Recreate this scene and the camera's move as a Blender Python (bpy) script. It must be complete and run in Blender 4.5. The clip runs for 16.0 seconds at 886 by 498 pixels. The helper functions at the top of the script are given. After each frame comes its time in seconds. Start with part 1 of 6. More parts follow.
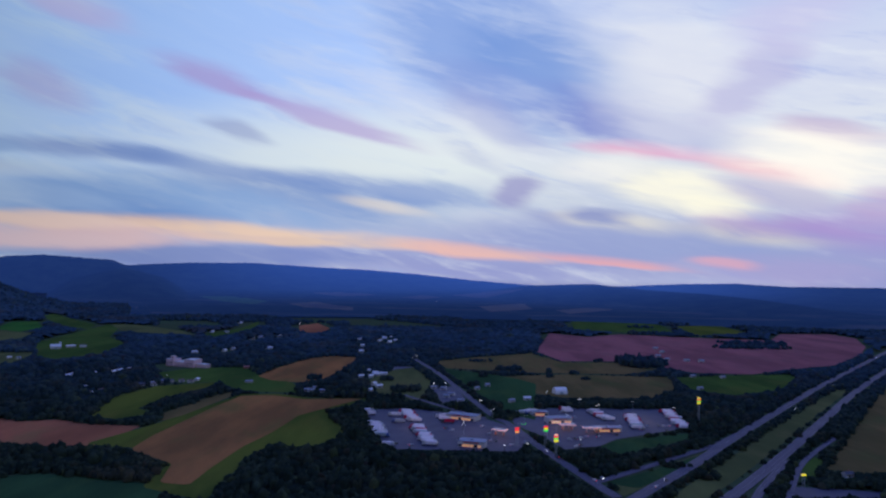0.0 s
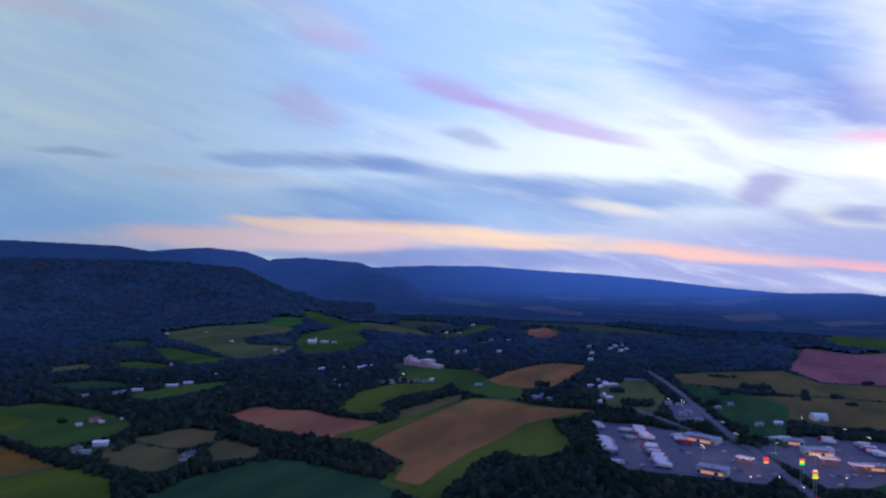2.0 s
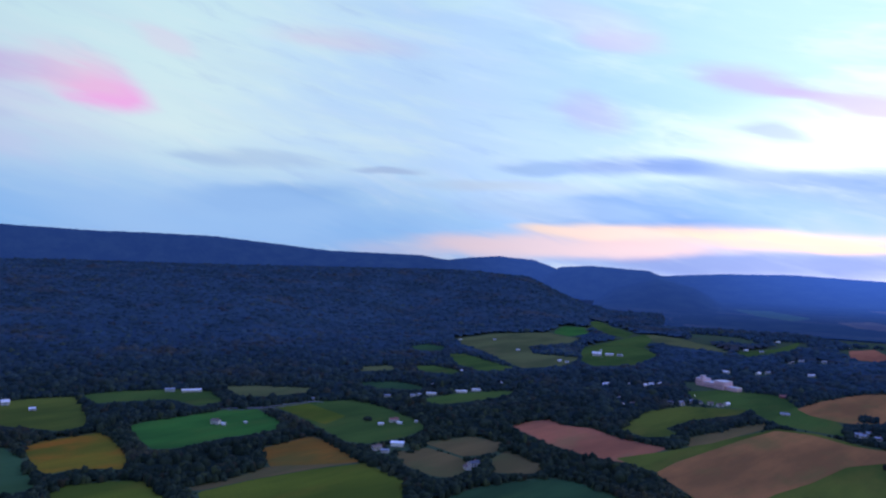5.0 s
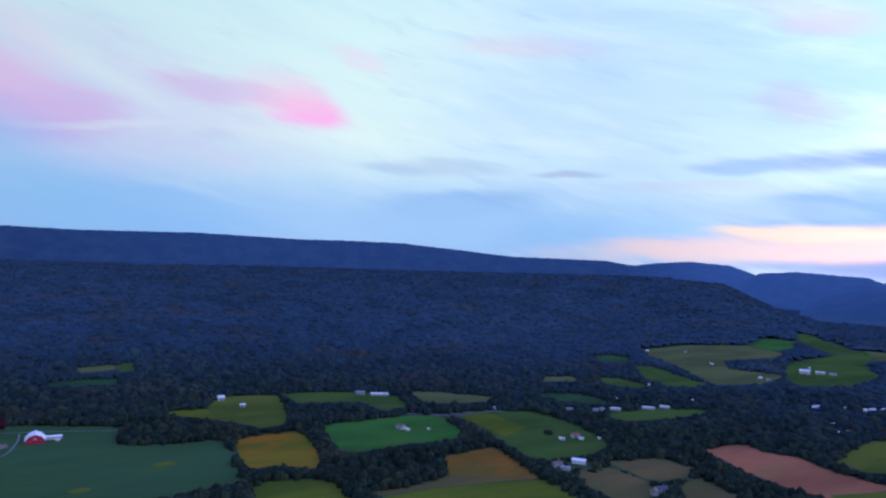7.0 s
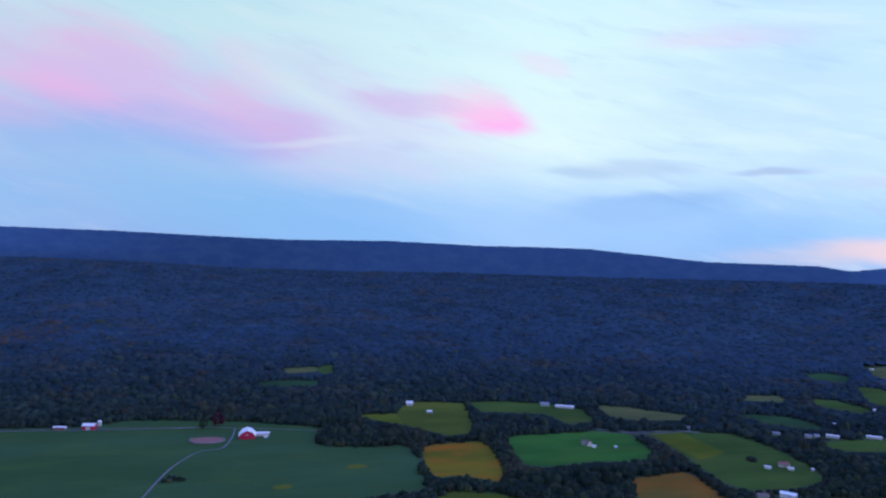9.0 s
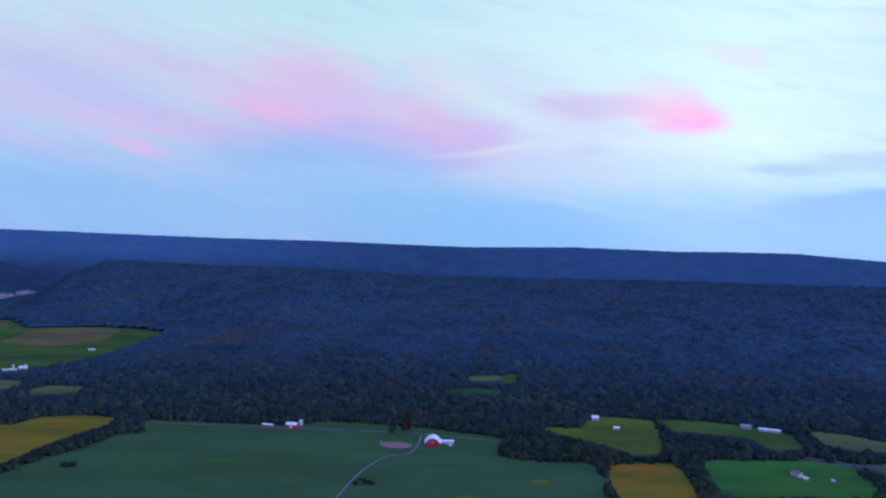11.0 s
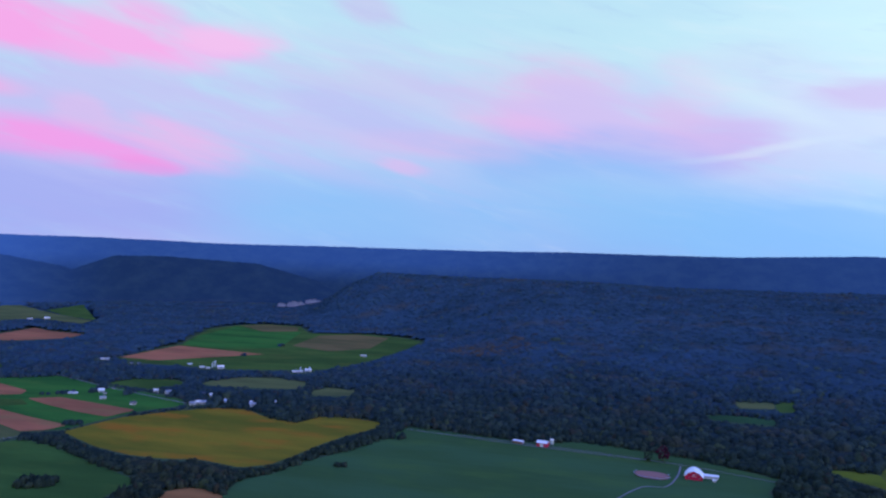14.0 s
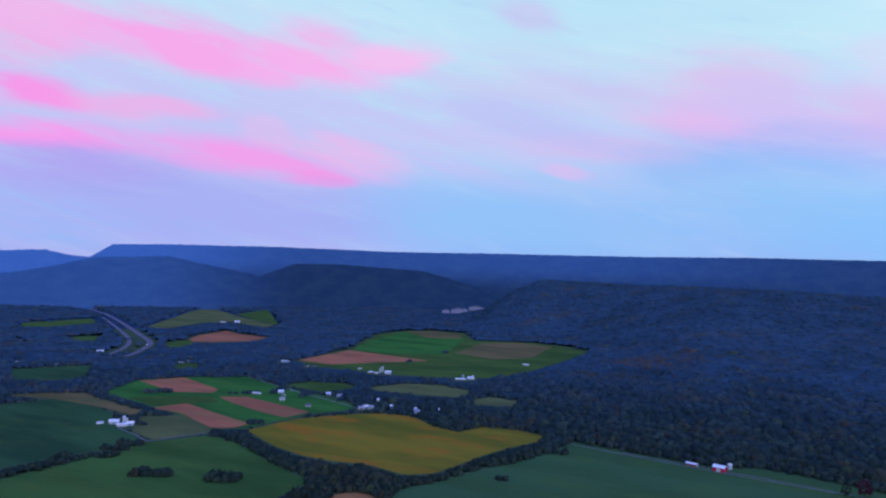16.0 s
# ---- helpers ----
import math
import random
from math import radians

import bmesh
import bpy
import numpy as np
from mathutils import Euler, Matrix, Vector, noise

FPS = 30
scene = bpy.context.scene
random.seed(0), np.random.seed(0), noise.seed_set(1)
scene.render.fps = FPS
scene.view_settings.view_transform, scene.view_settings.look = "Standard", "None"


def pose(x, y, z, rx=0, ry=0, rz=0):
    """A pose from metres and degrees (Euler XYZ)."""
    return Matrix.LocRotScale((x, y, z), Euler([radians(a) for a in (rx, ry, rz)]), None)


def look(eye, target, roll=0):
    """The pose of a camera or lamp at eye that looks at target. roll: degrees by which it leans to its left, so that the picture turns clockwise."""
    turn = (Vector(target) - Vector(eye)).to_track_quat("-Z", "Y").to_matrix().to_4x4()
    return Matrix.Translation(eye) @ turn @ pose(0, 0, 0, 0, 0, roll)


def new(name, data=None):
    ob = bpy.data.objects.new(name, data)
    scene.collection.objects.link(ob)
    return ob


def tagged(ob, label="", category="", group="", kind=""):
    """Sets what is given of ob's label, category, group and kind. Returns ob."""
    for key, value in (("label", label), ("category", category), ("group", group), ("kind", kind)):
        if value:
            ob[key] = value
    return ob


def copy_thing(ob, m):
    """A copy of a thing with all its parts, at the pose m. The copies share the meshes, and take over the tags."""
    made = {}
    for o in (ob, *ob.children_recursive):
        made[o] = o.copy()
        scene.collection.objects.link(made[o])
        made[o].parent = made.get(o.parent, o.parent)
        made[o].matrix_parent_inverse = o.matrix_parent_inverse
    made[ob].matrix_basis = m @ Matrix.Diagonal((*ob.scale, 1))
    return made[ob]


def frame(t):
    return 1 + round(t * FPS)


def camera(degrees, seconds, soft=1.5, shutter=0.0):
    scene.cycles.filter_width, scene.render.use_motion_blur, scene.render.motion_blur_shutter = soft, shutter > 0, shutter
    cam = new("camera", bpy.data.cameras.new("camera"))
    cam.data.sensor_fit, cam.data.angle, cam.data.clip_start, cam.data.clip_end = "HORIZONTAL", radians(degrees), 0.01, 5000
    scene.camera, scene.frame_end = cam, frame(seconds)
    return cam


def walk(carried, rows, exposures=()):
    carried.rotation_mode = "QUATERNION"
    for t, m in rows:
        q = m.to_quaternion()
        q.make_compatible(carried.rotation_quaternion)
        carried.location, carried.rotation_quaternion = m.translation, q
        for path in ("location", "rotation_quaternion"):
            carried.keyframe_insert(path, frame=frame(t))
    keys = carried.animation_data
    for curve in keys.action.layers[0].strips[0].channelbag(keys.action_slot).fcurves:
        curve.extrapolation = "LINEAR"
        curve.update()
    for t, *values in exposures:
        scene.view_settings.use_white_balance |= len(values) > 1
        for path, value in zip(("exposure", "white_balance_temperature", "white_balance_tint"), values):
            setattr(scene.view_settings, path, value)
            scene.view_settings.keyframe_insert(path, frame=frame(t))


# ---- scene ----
cam = camera(64.53, 16.0, soft=2.3)
# seconds, x, y, height, heading, pitch, roll
ROWS = [
    (0.0, -0.00, -0.00, 156.00, 0.00, 1.95, 1.00),
    (0.5, 0.24, 3.38, 157.21, 4.97, 1.90, 1.22),
    (1.0, 0.44, 6.76, 158.41, 9.85, 1.86, 1.33),
    (1.5, 0.55, 10.12, 159.59, 14.38, 1.84, 1.50),
    (2.0, 0.57, 13.42, 160.77, 18.62, 1.78, 1.60),
    (2.5, 0.47, 16.63, 161.96, 22.61, 1.74, 1.68),
    (3.0, 0.24, 19.73, 163.17, 26.23, 1.73, 1.68),
    (3.5, -0.14, 22.69, 164.42, 30.07, 1.71, 1.70),
    (6.0, -3.95, 35.19, 171.76, 49.27, 1.58, 1.89),
    (6.5, -5.29, 37.41, 173.24, 52.92, 1.56, 1.88),
    (7.0, -6.82, 39.54, 174.70, 56.61, 1.56, 1.91),
    (7.5, -8.52, 41.58, 176.14, 60.33, 1.53, 1.84),
    (8.0, -10.39, 43.51, 177.54, 64.07, 1.53, 1.84),
    (8.5, -12.42, 45.32, 178.88, 67.80, 1.52, 1.79),
    (9.0, -14.55, 46.98, 180.17, 71.68, 1.52, 1.79),
    (11.5, -26.14, 52.92, 185.94, 90.19, 1.61, 1.63),
    (12.0, -28.80, 53.44, 186.96, 93.57, 1.67, 1.62),
    (12.5, -31.56, 53.75, 187.96, 96.95, 1.73, 1.61),
    (13.0, -34.38, 53.85, 188.98, 100.33, 1.77, 1.62),
    (13.5, -37.25, 53.78, 190.03, 103.73, 1.82, 1.63),
    (14.0, -40.15, 53.55, 191.13, 107.09, 1.86, 1.65),
    (14.5, -43.07, 53.18, 192.26, 110.45, 1.90, 1.68),
    (15.0, -46.00, 52.69, 193.39, 113.75, 1.95, 1.67),
    (15.5, -48.94, 52.09, 194.52, 117.07, 1.99, 1.66),
    (16.0, -51.89, 51.45, 195.63, 120.33, 2.00, 1.55),
]
# seconds, stops, white balance
EXPOSURES = [(0.0, -0.93, 6650, 9), (1.5, -0.70, 6600, 9), (3.5, -0.30, 6550, 10), (7.0, 0.08, 6800, 8), (9.0, 0.14, 6800, 8), (12.0, 0.18, 6600, 6), (16.0, 0.18, 6500, 7)]
walk(cam, [(t, pose(x, y, z, 90 + pitch, 0, yaw) @ pose(0, 0, 0, 0, 0, roll)) for t, x, y, z, yaw, pitch, roll in ROWS], EXPOSURES)


# ---------------------------------------------------------------- sky and light
def lin(c):
    """An sRGB colour in 0..255 as linear RGBA."""
    return tuple((v / 255 / 12.92 if v < 10.3 else ((v / 255 + 0.055) / 1.055) ** 2.4) for v in c) + (1.0,)


class Nodes:
    """A short way to write node trees."""

    def __init__(self, tree):
        self.tree = tree

    def add(self, kind, **settings):
        n = self.tree.nodes.new("ShaderNode" + kind)
        for k, v in settings.items():
            setattr(n, k, v)
        return n

    def link(self, a, b):
        self.tree.links.new(a, b)

    def put(self, value, socket):
        if isinstance(value, bpy.types.NodeSocket):
            self.link(value, socket)
        else:
            socket.default_value = value

    def math(self, op, a, b=0.0, c=0.0):
        n = self.add("Math", operation=op)
        for v, s in zip((a, b, c), n.inputs):
            self.put(v, s)
        return n.outputs[0]

    def step(self, v, a, b, lo=0.0, hi=1.0):
        n = self.add("MapRange", interpolation_type="SMOOTHSTEP")
        for k, x in enumerate((v, a, b, lo, hi)):
            self.put(x, n.inputs[k])
        return n.outputs[0]

    def mix(self, f, a, b, blend="MIX"):
        n = self.add("Mix", data_type="RGBA", blend_type=blend)
        self.put(f, n.inputs[0])
        self.put(a, n.inputs[6])
        self.put(b, n.inputs[7])
        return n.outputs[2]

    def ramp(self, v, stops):
        n = self.add("ValToRGB")
        e = n.color_ramp.elements
        while len(e) < len(stops):
            e.new(0.5)
        for el, (p, c) in zip(e, stops):
            el.position, el.color = p, c
        self.put(v, n.inputs[0])
        return n.outputs[0]

    def noise(self, vec, scale, detail=3.0, rough=0.55, out=0):
        n = self.add("TexNoise")
        self.put(vec, n.inputs["Vector"])
        n.inputs["Scale"].default_value, n.inputs["Detail"].default_value, n.inputs["Roughness"].default_value = scale, detail, rough
        return n.outputs[out]

    def mapping(self, vec, loc=(0, 0, 0), rot=(0, 0, 0), scale=(1, 1, 1), kind="POINT"):
        n = self.add("Mapping", vector_type=kind)
        self.put(vec, n.inputs[0])
        n.inputs[1].default_value, n.inputs[2].default_value, n.inputs[3].default_value = loc, rot, scale
        return n.outputs[0]

    def vmath(self, op, a, b):
        n = self.add("VectorMath", operation=op)
        self.put(a, n.inputs[0])
        self.put(b, n.inputs[1])
        return n.outputs[0]


world = bpy.data.worlds.new("dusk_sky")
scene.world = world
world.use_nodes = True
world.node_tree.nodes.clear()
W = Nodes(world.node_tree)
way = W.add("TexCoord").outputs["Generated"]
axes = W.add("SeparateXYZ")
W.link(way, axes.inputs[0])
azimuth = W.math("DEGREES", W.math("ARCTAN2", W.math("MULTIPLY", axes.outputs[0], -1.0), axes.outputs[1]))
height = W.math("DEGREES", W.math("ARCSINE", axes.outputs[2]))
both = W.add("CombineXYZ")
W.link(azimuth, both.inputs[0])
W.link(height, both.inputs[1])
plain = both.outputs[0]
# wind-drawn distortion, longer along the horizon than across it
drift = W.noise(W.mapping(plain, scale=(0.05, 0.16, 1)), 1.0, 3.0, 0.5, 1)
drift = W.vmath("MULTIPLY", W.vmath("SUBTRACT", drift, (0.5, 0.5, 0.5)), (4.0, 1.2, 0.0))
fine = W.noise(W.mapping(plain, rot=(0, 0, 0.2), scale=(10.0, 2.2, 1), kind="TEXTURE"), 1.0, 3.0, 0.5, 1)
fine = W.vmath("MULTIPLY", W.vmath("SUBTRACT", fine, (0.5, 0.5, 0.5)), (3.2, 1.0, 0.0))
bent = W.vmath("ADD", plain, W.vmath("ADD", drift, fine))
toward_sun = W.math("COSINE", W.math("RADIANS", W.math("ADD", azimuth, 20.0)))
rise = W.math("DIVIDE", W.math("MAXIMUM", height, 0.0), 60.0)
dusk = W.ramp(rise, [(0.0, lin((150, 158, 212))), (0.05, lin((165, 175, 220))), (0.10, lin((205, 215, 232))), (0.17, lin((226, 233, 244))), (0.26, lin((214, 222, 246))), (0.36, lin((186, 204, 246))), (0.52, lin((100, 150, 255))), (1.0, lin((70, 112, 255)))])
side = W.ramp(rise, [(0.0, lin((150, 182, 236))), (0.05, lin((142, 192, 250))), (0.10, lin((182, 218, 251))), (0.17, lin((215, 242, 251))), (0.26, lin((211, 241, 251))), (0.36, lin((200, 236, 252))), (0.52, lin((100, 150, 255))), (1.0, lin((70, 112, 255)))])
east = W.ramp(rise, [(0.0, lin((156, 170, 238))), (0.03, lin((146, 186, 250))), (0.09, lin((138, 196, 253))), (0.18, lin((180, 217, 251))), (0.28, lin((192, 232, 250))), (0.36, lin((190, 228, 250))), (0.52, lin((100, 150, 255))), (1.0, lin((70, 112, 255)))])
sky = W.mix(W.step(toward_sun, 0.93, 0.45), dusk, side)
sky = W.mix(W.step(toward_sun, 0.25, -0.55), sky, east)
# thin high haze in drawn-out wisps
veil = W.noise(W.mapping(bent, rot=(0, 0, 0.2), scale=(24, 5.5, 1), kind="TEXTURE"), 1.0, 5.0, 0.56)
calm = W.step(azimuth, 15.0, 60.0, 1.0, 0.45)
sky = W.mix(W.math("MULTIPLY", calm, W.step(veil, 0.42, 0.75, 0.0, 0.35)), sky, lin((236, 245, 253)))
grey = W.noise(W.mapping(bent, loc=(3.1, 7.7, 0), rot=(0, 0, 0.17), scale=(20, 3.4, 1), kind="TEXTURE"), 1.0, 5.0, 0.57)
sky = W.mix(W.math("MULTIPLY", calm, W.step(grey, 0.45, 0.8, 0.0, 0.32)), sky, lin((158, 176, 236)))
wisp = W.noise(W.mapping(bent, loc=(5.3, 1.9, 0), rot=(0, 0, 0.24), scale=(7.5, 1.25, 1), kind="TEXTURE"), 1.0, 5.0, 0.6)
torn = W.step(azimuth, 20.0, 75.0, 1.0, 0.35)
sky = W.mix(W.math("MULTIPLY", torn, W.step(wisp, 0.50, 0.74, 0.0, 0.42)), sky, lin((236, 243, 252)))
sky = W.mix(W.math("MULTIPLY", torn, W.step(wisp, 0.47, 0.28, 0.0, 0.40)), sky, lin((150, 172, 236)))
fibre = W.noise(W.mapping(bent, rot=(0, 0, 0.22), scale=(10.0, 1.8, 1), kind="TEXTURE"), 1.0, 4.0, 0.58)
fibre = W.step(fibre, 0.28, 0.70, 0.58, 1.25)


def cloud(az, el, half_length, half_width, lean, colour, strength, crisp=0.0):
    """One drawn-out cloud: where it stands in degrees, its size, its slope, its lit colour, and how crisp its lower edge is."""
    global sky
    p = W.mapping(bent, (az, el, 0), (0, 0, radians(lean)), (half_length * 1.4, half_width * (2.4 + 0.8 * crisp), 1), "TEXTURE")
    if crisp:
        local = W.add("SeparateXYZ")
        W.link(p, local.inputs[0])
        flat = W.add("CombineXYZ")
        W.link(local.outputs[0], flat.inputs[0])
        W.link(W.math("MULTIPLY_ADD", W.math("MINIMUM", local.outputs[1], 0.0), crisp, local.outputs[1]), flat.inputs[1])
        p = flat.outputs[0]
    ball = W.add("TexGradient", gradient_type="SPHERICAL")
    W.link(p, ball.inputs[0])
    sky = W.mix(W.step(W.math("MULTIPLY", ball.outputs[1], fibre), 0.0, 0.72, 0.0, strength), sky, lin(colour))


# broad washes
cloud(140.0, 9.0, 26.0, 6.0, 3, (204, 186, 247), 0.6)
cloud(105.0, 11.0, 22.0, 4.0, 8, (206, 197, 248), 0.5)
cloud(82.0, 11.0, 14.0, 3.5, 5, (208, 203, 248), 0.45)
cloud(36.0, 13.5, 21.0, 6.0, 2, (170, 208, 266), 0.6)
# towards the set sun
cloud(18.5, 17.1, 17.4, 5.08, 3, (160, 200, 266), 0.75)
cloud(7.1, 8.2, 14.1, 2.77, 5, (228, 240, 244), 0.7)
cloud(18.2, 14.3, 5.0, 0.60, 14, (176, 152, 216), 0.62, 1.0)
cloud(9.7, 12.0, 7.4, 0.50, 15, (180, 158, 218), 0.65, 1.0)
cloud(29.9, 12.7, 3.4, 0.83, 16, (178, 160, 218), 0.4)
cloud(28.1, 18.2, 3.4, 0.55, 8, (205, 172, 224), 0.3)
cloud(26.4, 8.4, 6.4, 0.46, 1, (130, 155, 215), 0.7)
cloud(18.8, 8.0, 8.9, 0.50, 6, (112, 145, 212), 0.65)
cloud(4.3, 6.6, 10.1, 0.70, 5, (115, 146, 212), 0.7)
cloud(10.8, 5.4, 11.2, 1.02, 5, (118, 150, 212), 0.8)
cloud(24.7, 4.6, 9.1, 1.29, 0, (100, 145, 215), 0.85)
cloud(4.8, 5.3, 3.9, 0.28, 9, (235, 225, 215), 0.6)
cloud(16.4, 10.9, 2.3, 0.42, 15, (150, 165, 215), 0.6)
cloud(24.7, 3.3, 8.6, 0.34, -1, (240, 205, 185), 0.7, 0.8)
cloud(13.2, 2.5, 12.4, 0.42, 2, (238, 208, 186), 0.85, 0.8)
cloud(-3.0, 1.7, 7.2, 0.36, 5, (246, 194, 180), 0.85, 0.8)
cloud(-13.3, 1.0, 5.9, 0.26, 5, (248, 176, 176), 0.85, 0.8)
cloud(27.1, 2.2, 6.2, 0.55, 0, (225, 185, 190), 0.6)
cloud(18.4, 1.1, 14.9, 0.55, -0, (120, 140, 205), 0.7)
cloud(-0.4, 18.9, 7.0, 2.77, 28, (130, 165, 232), 0.8)
cloud(-8.3, 16.1, 7.5, 2.77, 30, (122, 158, 226), 0.9)
cloud(-4.2, 14.7, 6.4, 1.02, 17, (140, 165, 228), 0.7)
cloud(-15.6, 11.1, 8.7, 1.20, 15, (130, 145, 215), 0.9, 1.0)
cloud(-17.1, 9.5, 5.8, 0.37, 7, (232, 165, 205), 0.9, 1.0)
cloud(-24.9, 7.9, 4.7, 0.42, 13, (240, 170, 195), 0.85)
cloud(-18.3, 14.5, 7.9, 3.23, 45, (232, 236, 248), 0.6)
cloud(-23.5, 14.6, 4.3, 1.15, -36, (185, 185, 230), 0.65)
cloud(-29.0, 10.6, 3.8, 0.60, 16, (185, 165, 210), 0.7)
cloud(-26.3, 18.7, 4.6, 1.38, -10, (205, 200, 240), 0.5)
cloud(-4.2, 12.3, 4.7, 0.83, 28, (165, 175, 225), 0.5)
cloud(-2.5, 9.4, 3.4, 0.46, 25, (190, 200, 230), 0.5)
cloud(-18.7, 6.6, 5.2, 1.1, 12, (264, 260, 238), 0.75)
cloud(-20.5, 5.2, 3.2, 0.5, 9, (262, 258, 236), 0.6)
cloud(-28.3, 8.5, 5.9, 1.38, 10, (262, 258, 250), 0.85)
cloud(-13.3, 4.2, 4.6, 0.42, 6, (255, 248, 220), 0.8)
cloud(-23.9, 3.3, 5.7, 0.42, 7, (255, 245, 205), 0.8)
cloud(-13.1, 8.6, 3.7, 0.65, -3, (250, 250, 248), 0.6)
cloud(-6.1, 6.7, 1.9, 0.74, -9, (150, 150, 205), 0.75)
cloud(-12.3, 4.7, 2.3, 0.42, 6, (130, 145, 205), 0.85)
cloud(-8.5, 4.6, 2.1, 0.42, 14, (150, 160, 210), 0.6)
cloud(-25.7, 6.1, 4.0, 0.65, 13, (190, 185, 220), 0.6)
cloud(-25.8, 3.8, 6.8, 0.55, 5, (175, 155, 212), 0.8)
cloud(-30.2, 3.2, 4.4, 0.92, 10, (170, 150, 215), 0.7)
cloud(-32.0, 5.2, 2.4, 0.74, -4, (190, 165, 215), 0.6)
cloud(-16.0, 2.6, 16.9, 1.02, 3, (150, 165, 215), 0.75)
cloud(-25.9, 0.6, 7.8, 0.74, 2, (170, 165, 215), 0.7)
cloud(-21.6, 1.2, 2.4, 0.28, 3, (235, 175, 190), 0.6)
# north-west
cloud(50.2, 17.6, 5.7, 0.55, 4, (205, 185, 232), 0.35)
cloud(30.3, 19.3, 5.9, 0.83, 16, (210, 198, 238), 0.25)
cloud(57.1, 8.1, 5.8, 0.42, 0, (150, 175, 228), 0.35)
cloud(34.1, 8.4, 3.5, 0.37, 2, (140, 172, 228), 0.5)
cloud(36.8, 7.0, 7.4, 0.28, -1, (185, 205, 235), 0.6)
cloud(46.8, 7.7, 2.9, 0.18, -3, (160, 185, 230), 0.6)
cloud(56.7, 5.0, 6.8, 0.65, -5, (110, 160, 230), 0.8)
cloud(53.1, 3.6, 10.9, 1.38, -2, (130, 180, 245), 0.6)
cloud(32.6, 3.4, 3.4, 0.28, 4, (238, 215, 205), 0.8)
cloud(28.9, 2.2, 13.5, 0.60, -1, (236, 206, 210), 0.7, 0.8)
cloud(16.1, 3.1, 8.8, 0.28, 1, (245, 215, 195), 0.7, 0.8)
cloud(17.3, 5.2, 10.3, 0.83, 5, (150, 185, 235), 0.6)
# over the ridge
cloud(68.0, 11.5, 2.9, 0.80, 6, (248, 176, 244), 0.9, 1.0)
cloud(70.3, 12.6, 3.7, 0.92, 7, (238, 200, 238), 0.7, 1.0)
cloud(75.2, 13.2, 4.4, 0.65, 6, (205, 190, 240), 0.75)
cloud(88.7, 12.0, 2.5, 1.38, 33, (220, 195, 240), 0.6)
cloud(86.2, 10.0, 4.4, 1.15, -1, (190, 178, 242), 0.8)
cloud(74.9, 9.4, 1.9, 0.32, 4, (190, 205, 245), 0.5)
cloud(87.2, 15.0, 3.1, 0.83, 29, (222, 210, 245), 0.5)
cloud(51.3, 17.4, 4.3, 0.28, 3, (215, 215, 245), 0.5)
cloud(63.8, 16.3, 2.3, 0.55, 16, (225, 215, 245), 0.5)
cloud(60.0, 7.9, 3.2, 0.28, 5, (165, 195, 238), 0.45)
cloud(46.5, 7.7, 2.8, 0.14, 0, (170, 195, 235), 0.7)
cloud(34.2, 8.3, 2.9, 0.28, 2, (150, 184, 236), 0.5)
cloud(33.9, 6.8, 7.4, 0.28, 2, (190, 210, 240), 0.5)
cloud(80.9, 3.6, 12.4, 1.85, 2, (138, 190, 252), 0.8)
cloud(60.4, 4.0, 14.5, 1.57, 2, (160, 200, 252), 0.7)
cloud(29.6, 3.4, 5.5, 0.32, 3, (240, 215, 210), 0.8)
cloud(37.1, 1.9, 10.8, 0.55, -0, (225, 205, 222), 0.7)
cloud(31.7, 5.1, 7.7, 0.65, 4, (165, 195, 240), 0.6)
# the rose-coloured clouds
cloud(99.3, 12.9, 7.0, 1.85, 7, (228, 195, 240), 0.8, 1.0)
cloud(92.0, 10.6, 9.8, 1.38, 4, (215, 190, 242), 0.8, 1.0)
cloud(101.1, 9.2, 4.5, 1.02, 4, (175, 185, 248), 0.7)
cloud(83.2, 13.6, 5.4, 0.55, 26, (218, 240, 250), 0.35)
# further round
cloud(100.0, 11.9, 2.2, 0.74, 20, (242, 188, 235), 0.8)
cloud(106.9, 10.2, 7.2, 0.74, 4, (225, 190, 240), 0.7)
cloud(84.3, 9.5, 6.0, 0.20, -6, (215, 236, 250), 0.4)
cloud(126.4, 16.5, 5.4, 0.92, -10, (248, 184, 244), 0.8)
cloud(128.1, 9.5, 4.5, 0.8, 8, (244, 190, 236), 0.5)
cloud(113.0, 15.0, 9.5, 0.83, 5, (205, 205, 245), 0.5)
cloud(119.7, 4.7, 10.8, 1.85, 1, (143, 197, 253), 0.65)
# the pink bands in the south-west
cloud(150.7, 16.8, 4.6, 1.20, -1, (250, 177, 238), 0.8)
cloud(141.3, 16.0, 7.5, 1.20, 5, (250, 170, 238), 0.95, 1.0)
cloud(132.3, 16.2, 4.8, 1.29, -8, (250, 177, 240), 0.9, 1.0)
cloud(125.1, 17.2, 4.5, 0.55, -3, (248, 196, 244), 0.7)
cloud(151.9, 14.8, 3.0, 0.83, 0, (240, 180, 236), 0.7)
cloud(151.1, 11.5, 3.7, 0.65, 0, (250, 152, 236), 0.95, 1.0)
cloud(143.8, 11.7, 5.4, 0.55, -2, (245, 175, 234), 0.7)
cloud(148.5, 8.9, 6.1, 0.65, -0, (250, 157, 240), 0.95, 1.0)
cloud(136.8, 8.2, 8.5, 0.80, 5, (250, 156, 237), 0.85, 1.0)
cloud(130.9, 7.1, 2.7, 0.37, 1, (250, 152, 232), 0.7, 1.0)
cloud(134.4, 10.7, 2.4, 0.65, 28, (245, 185, 238), 0.35)
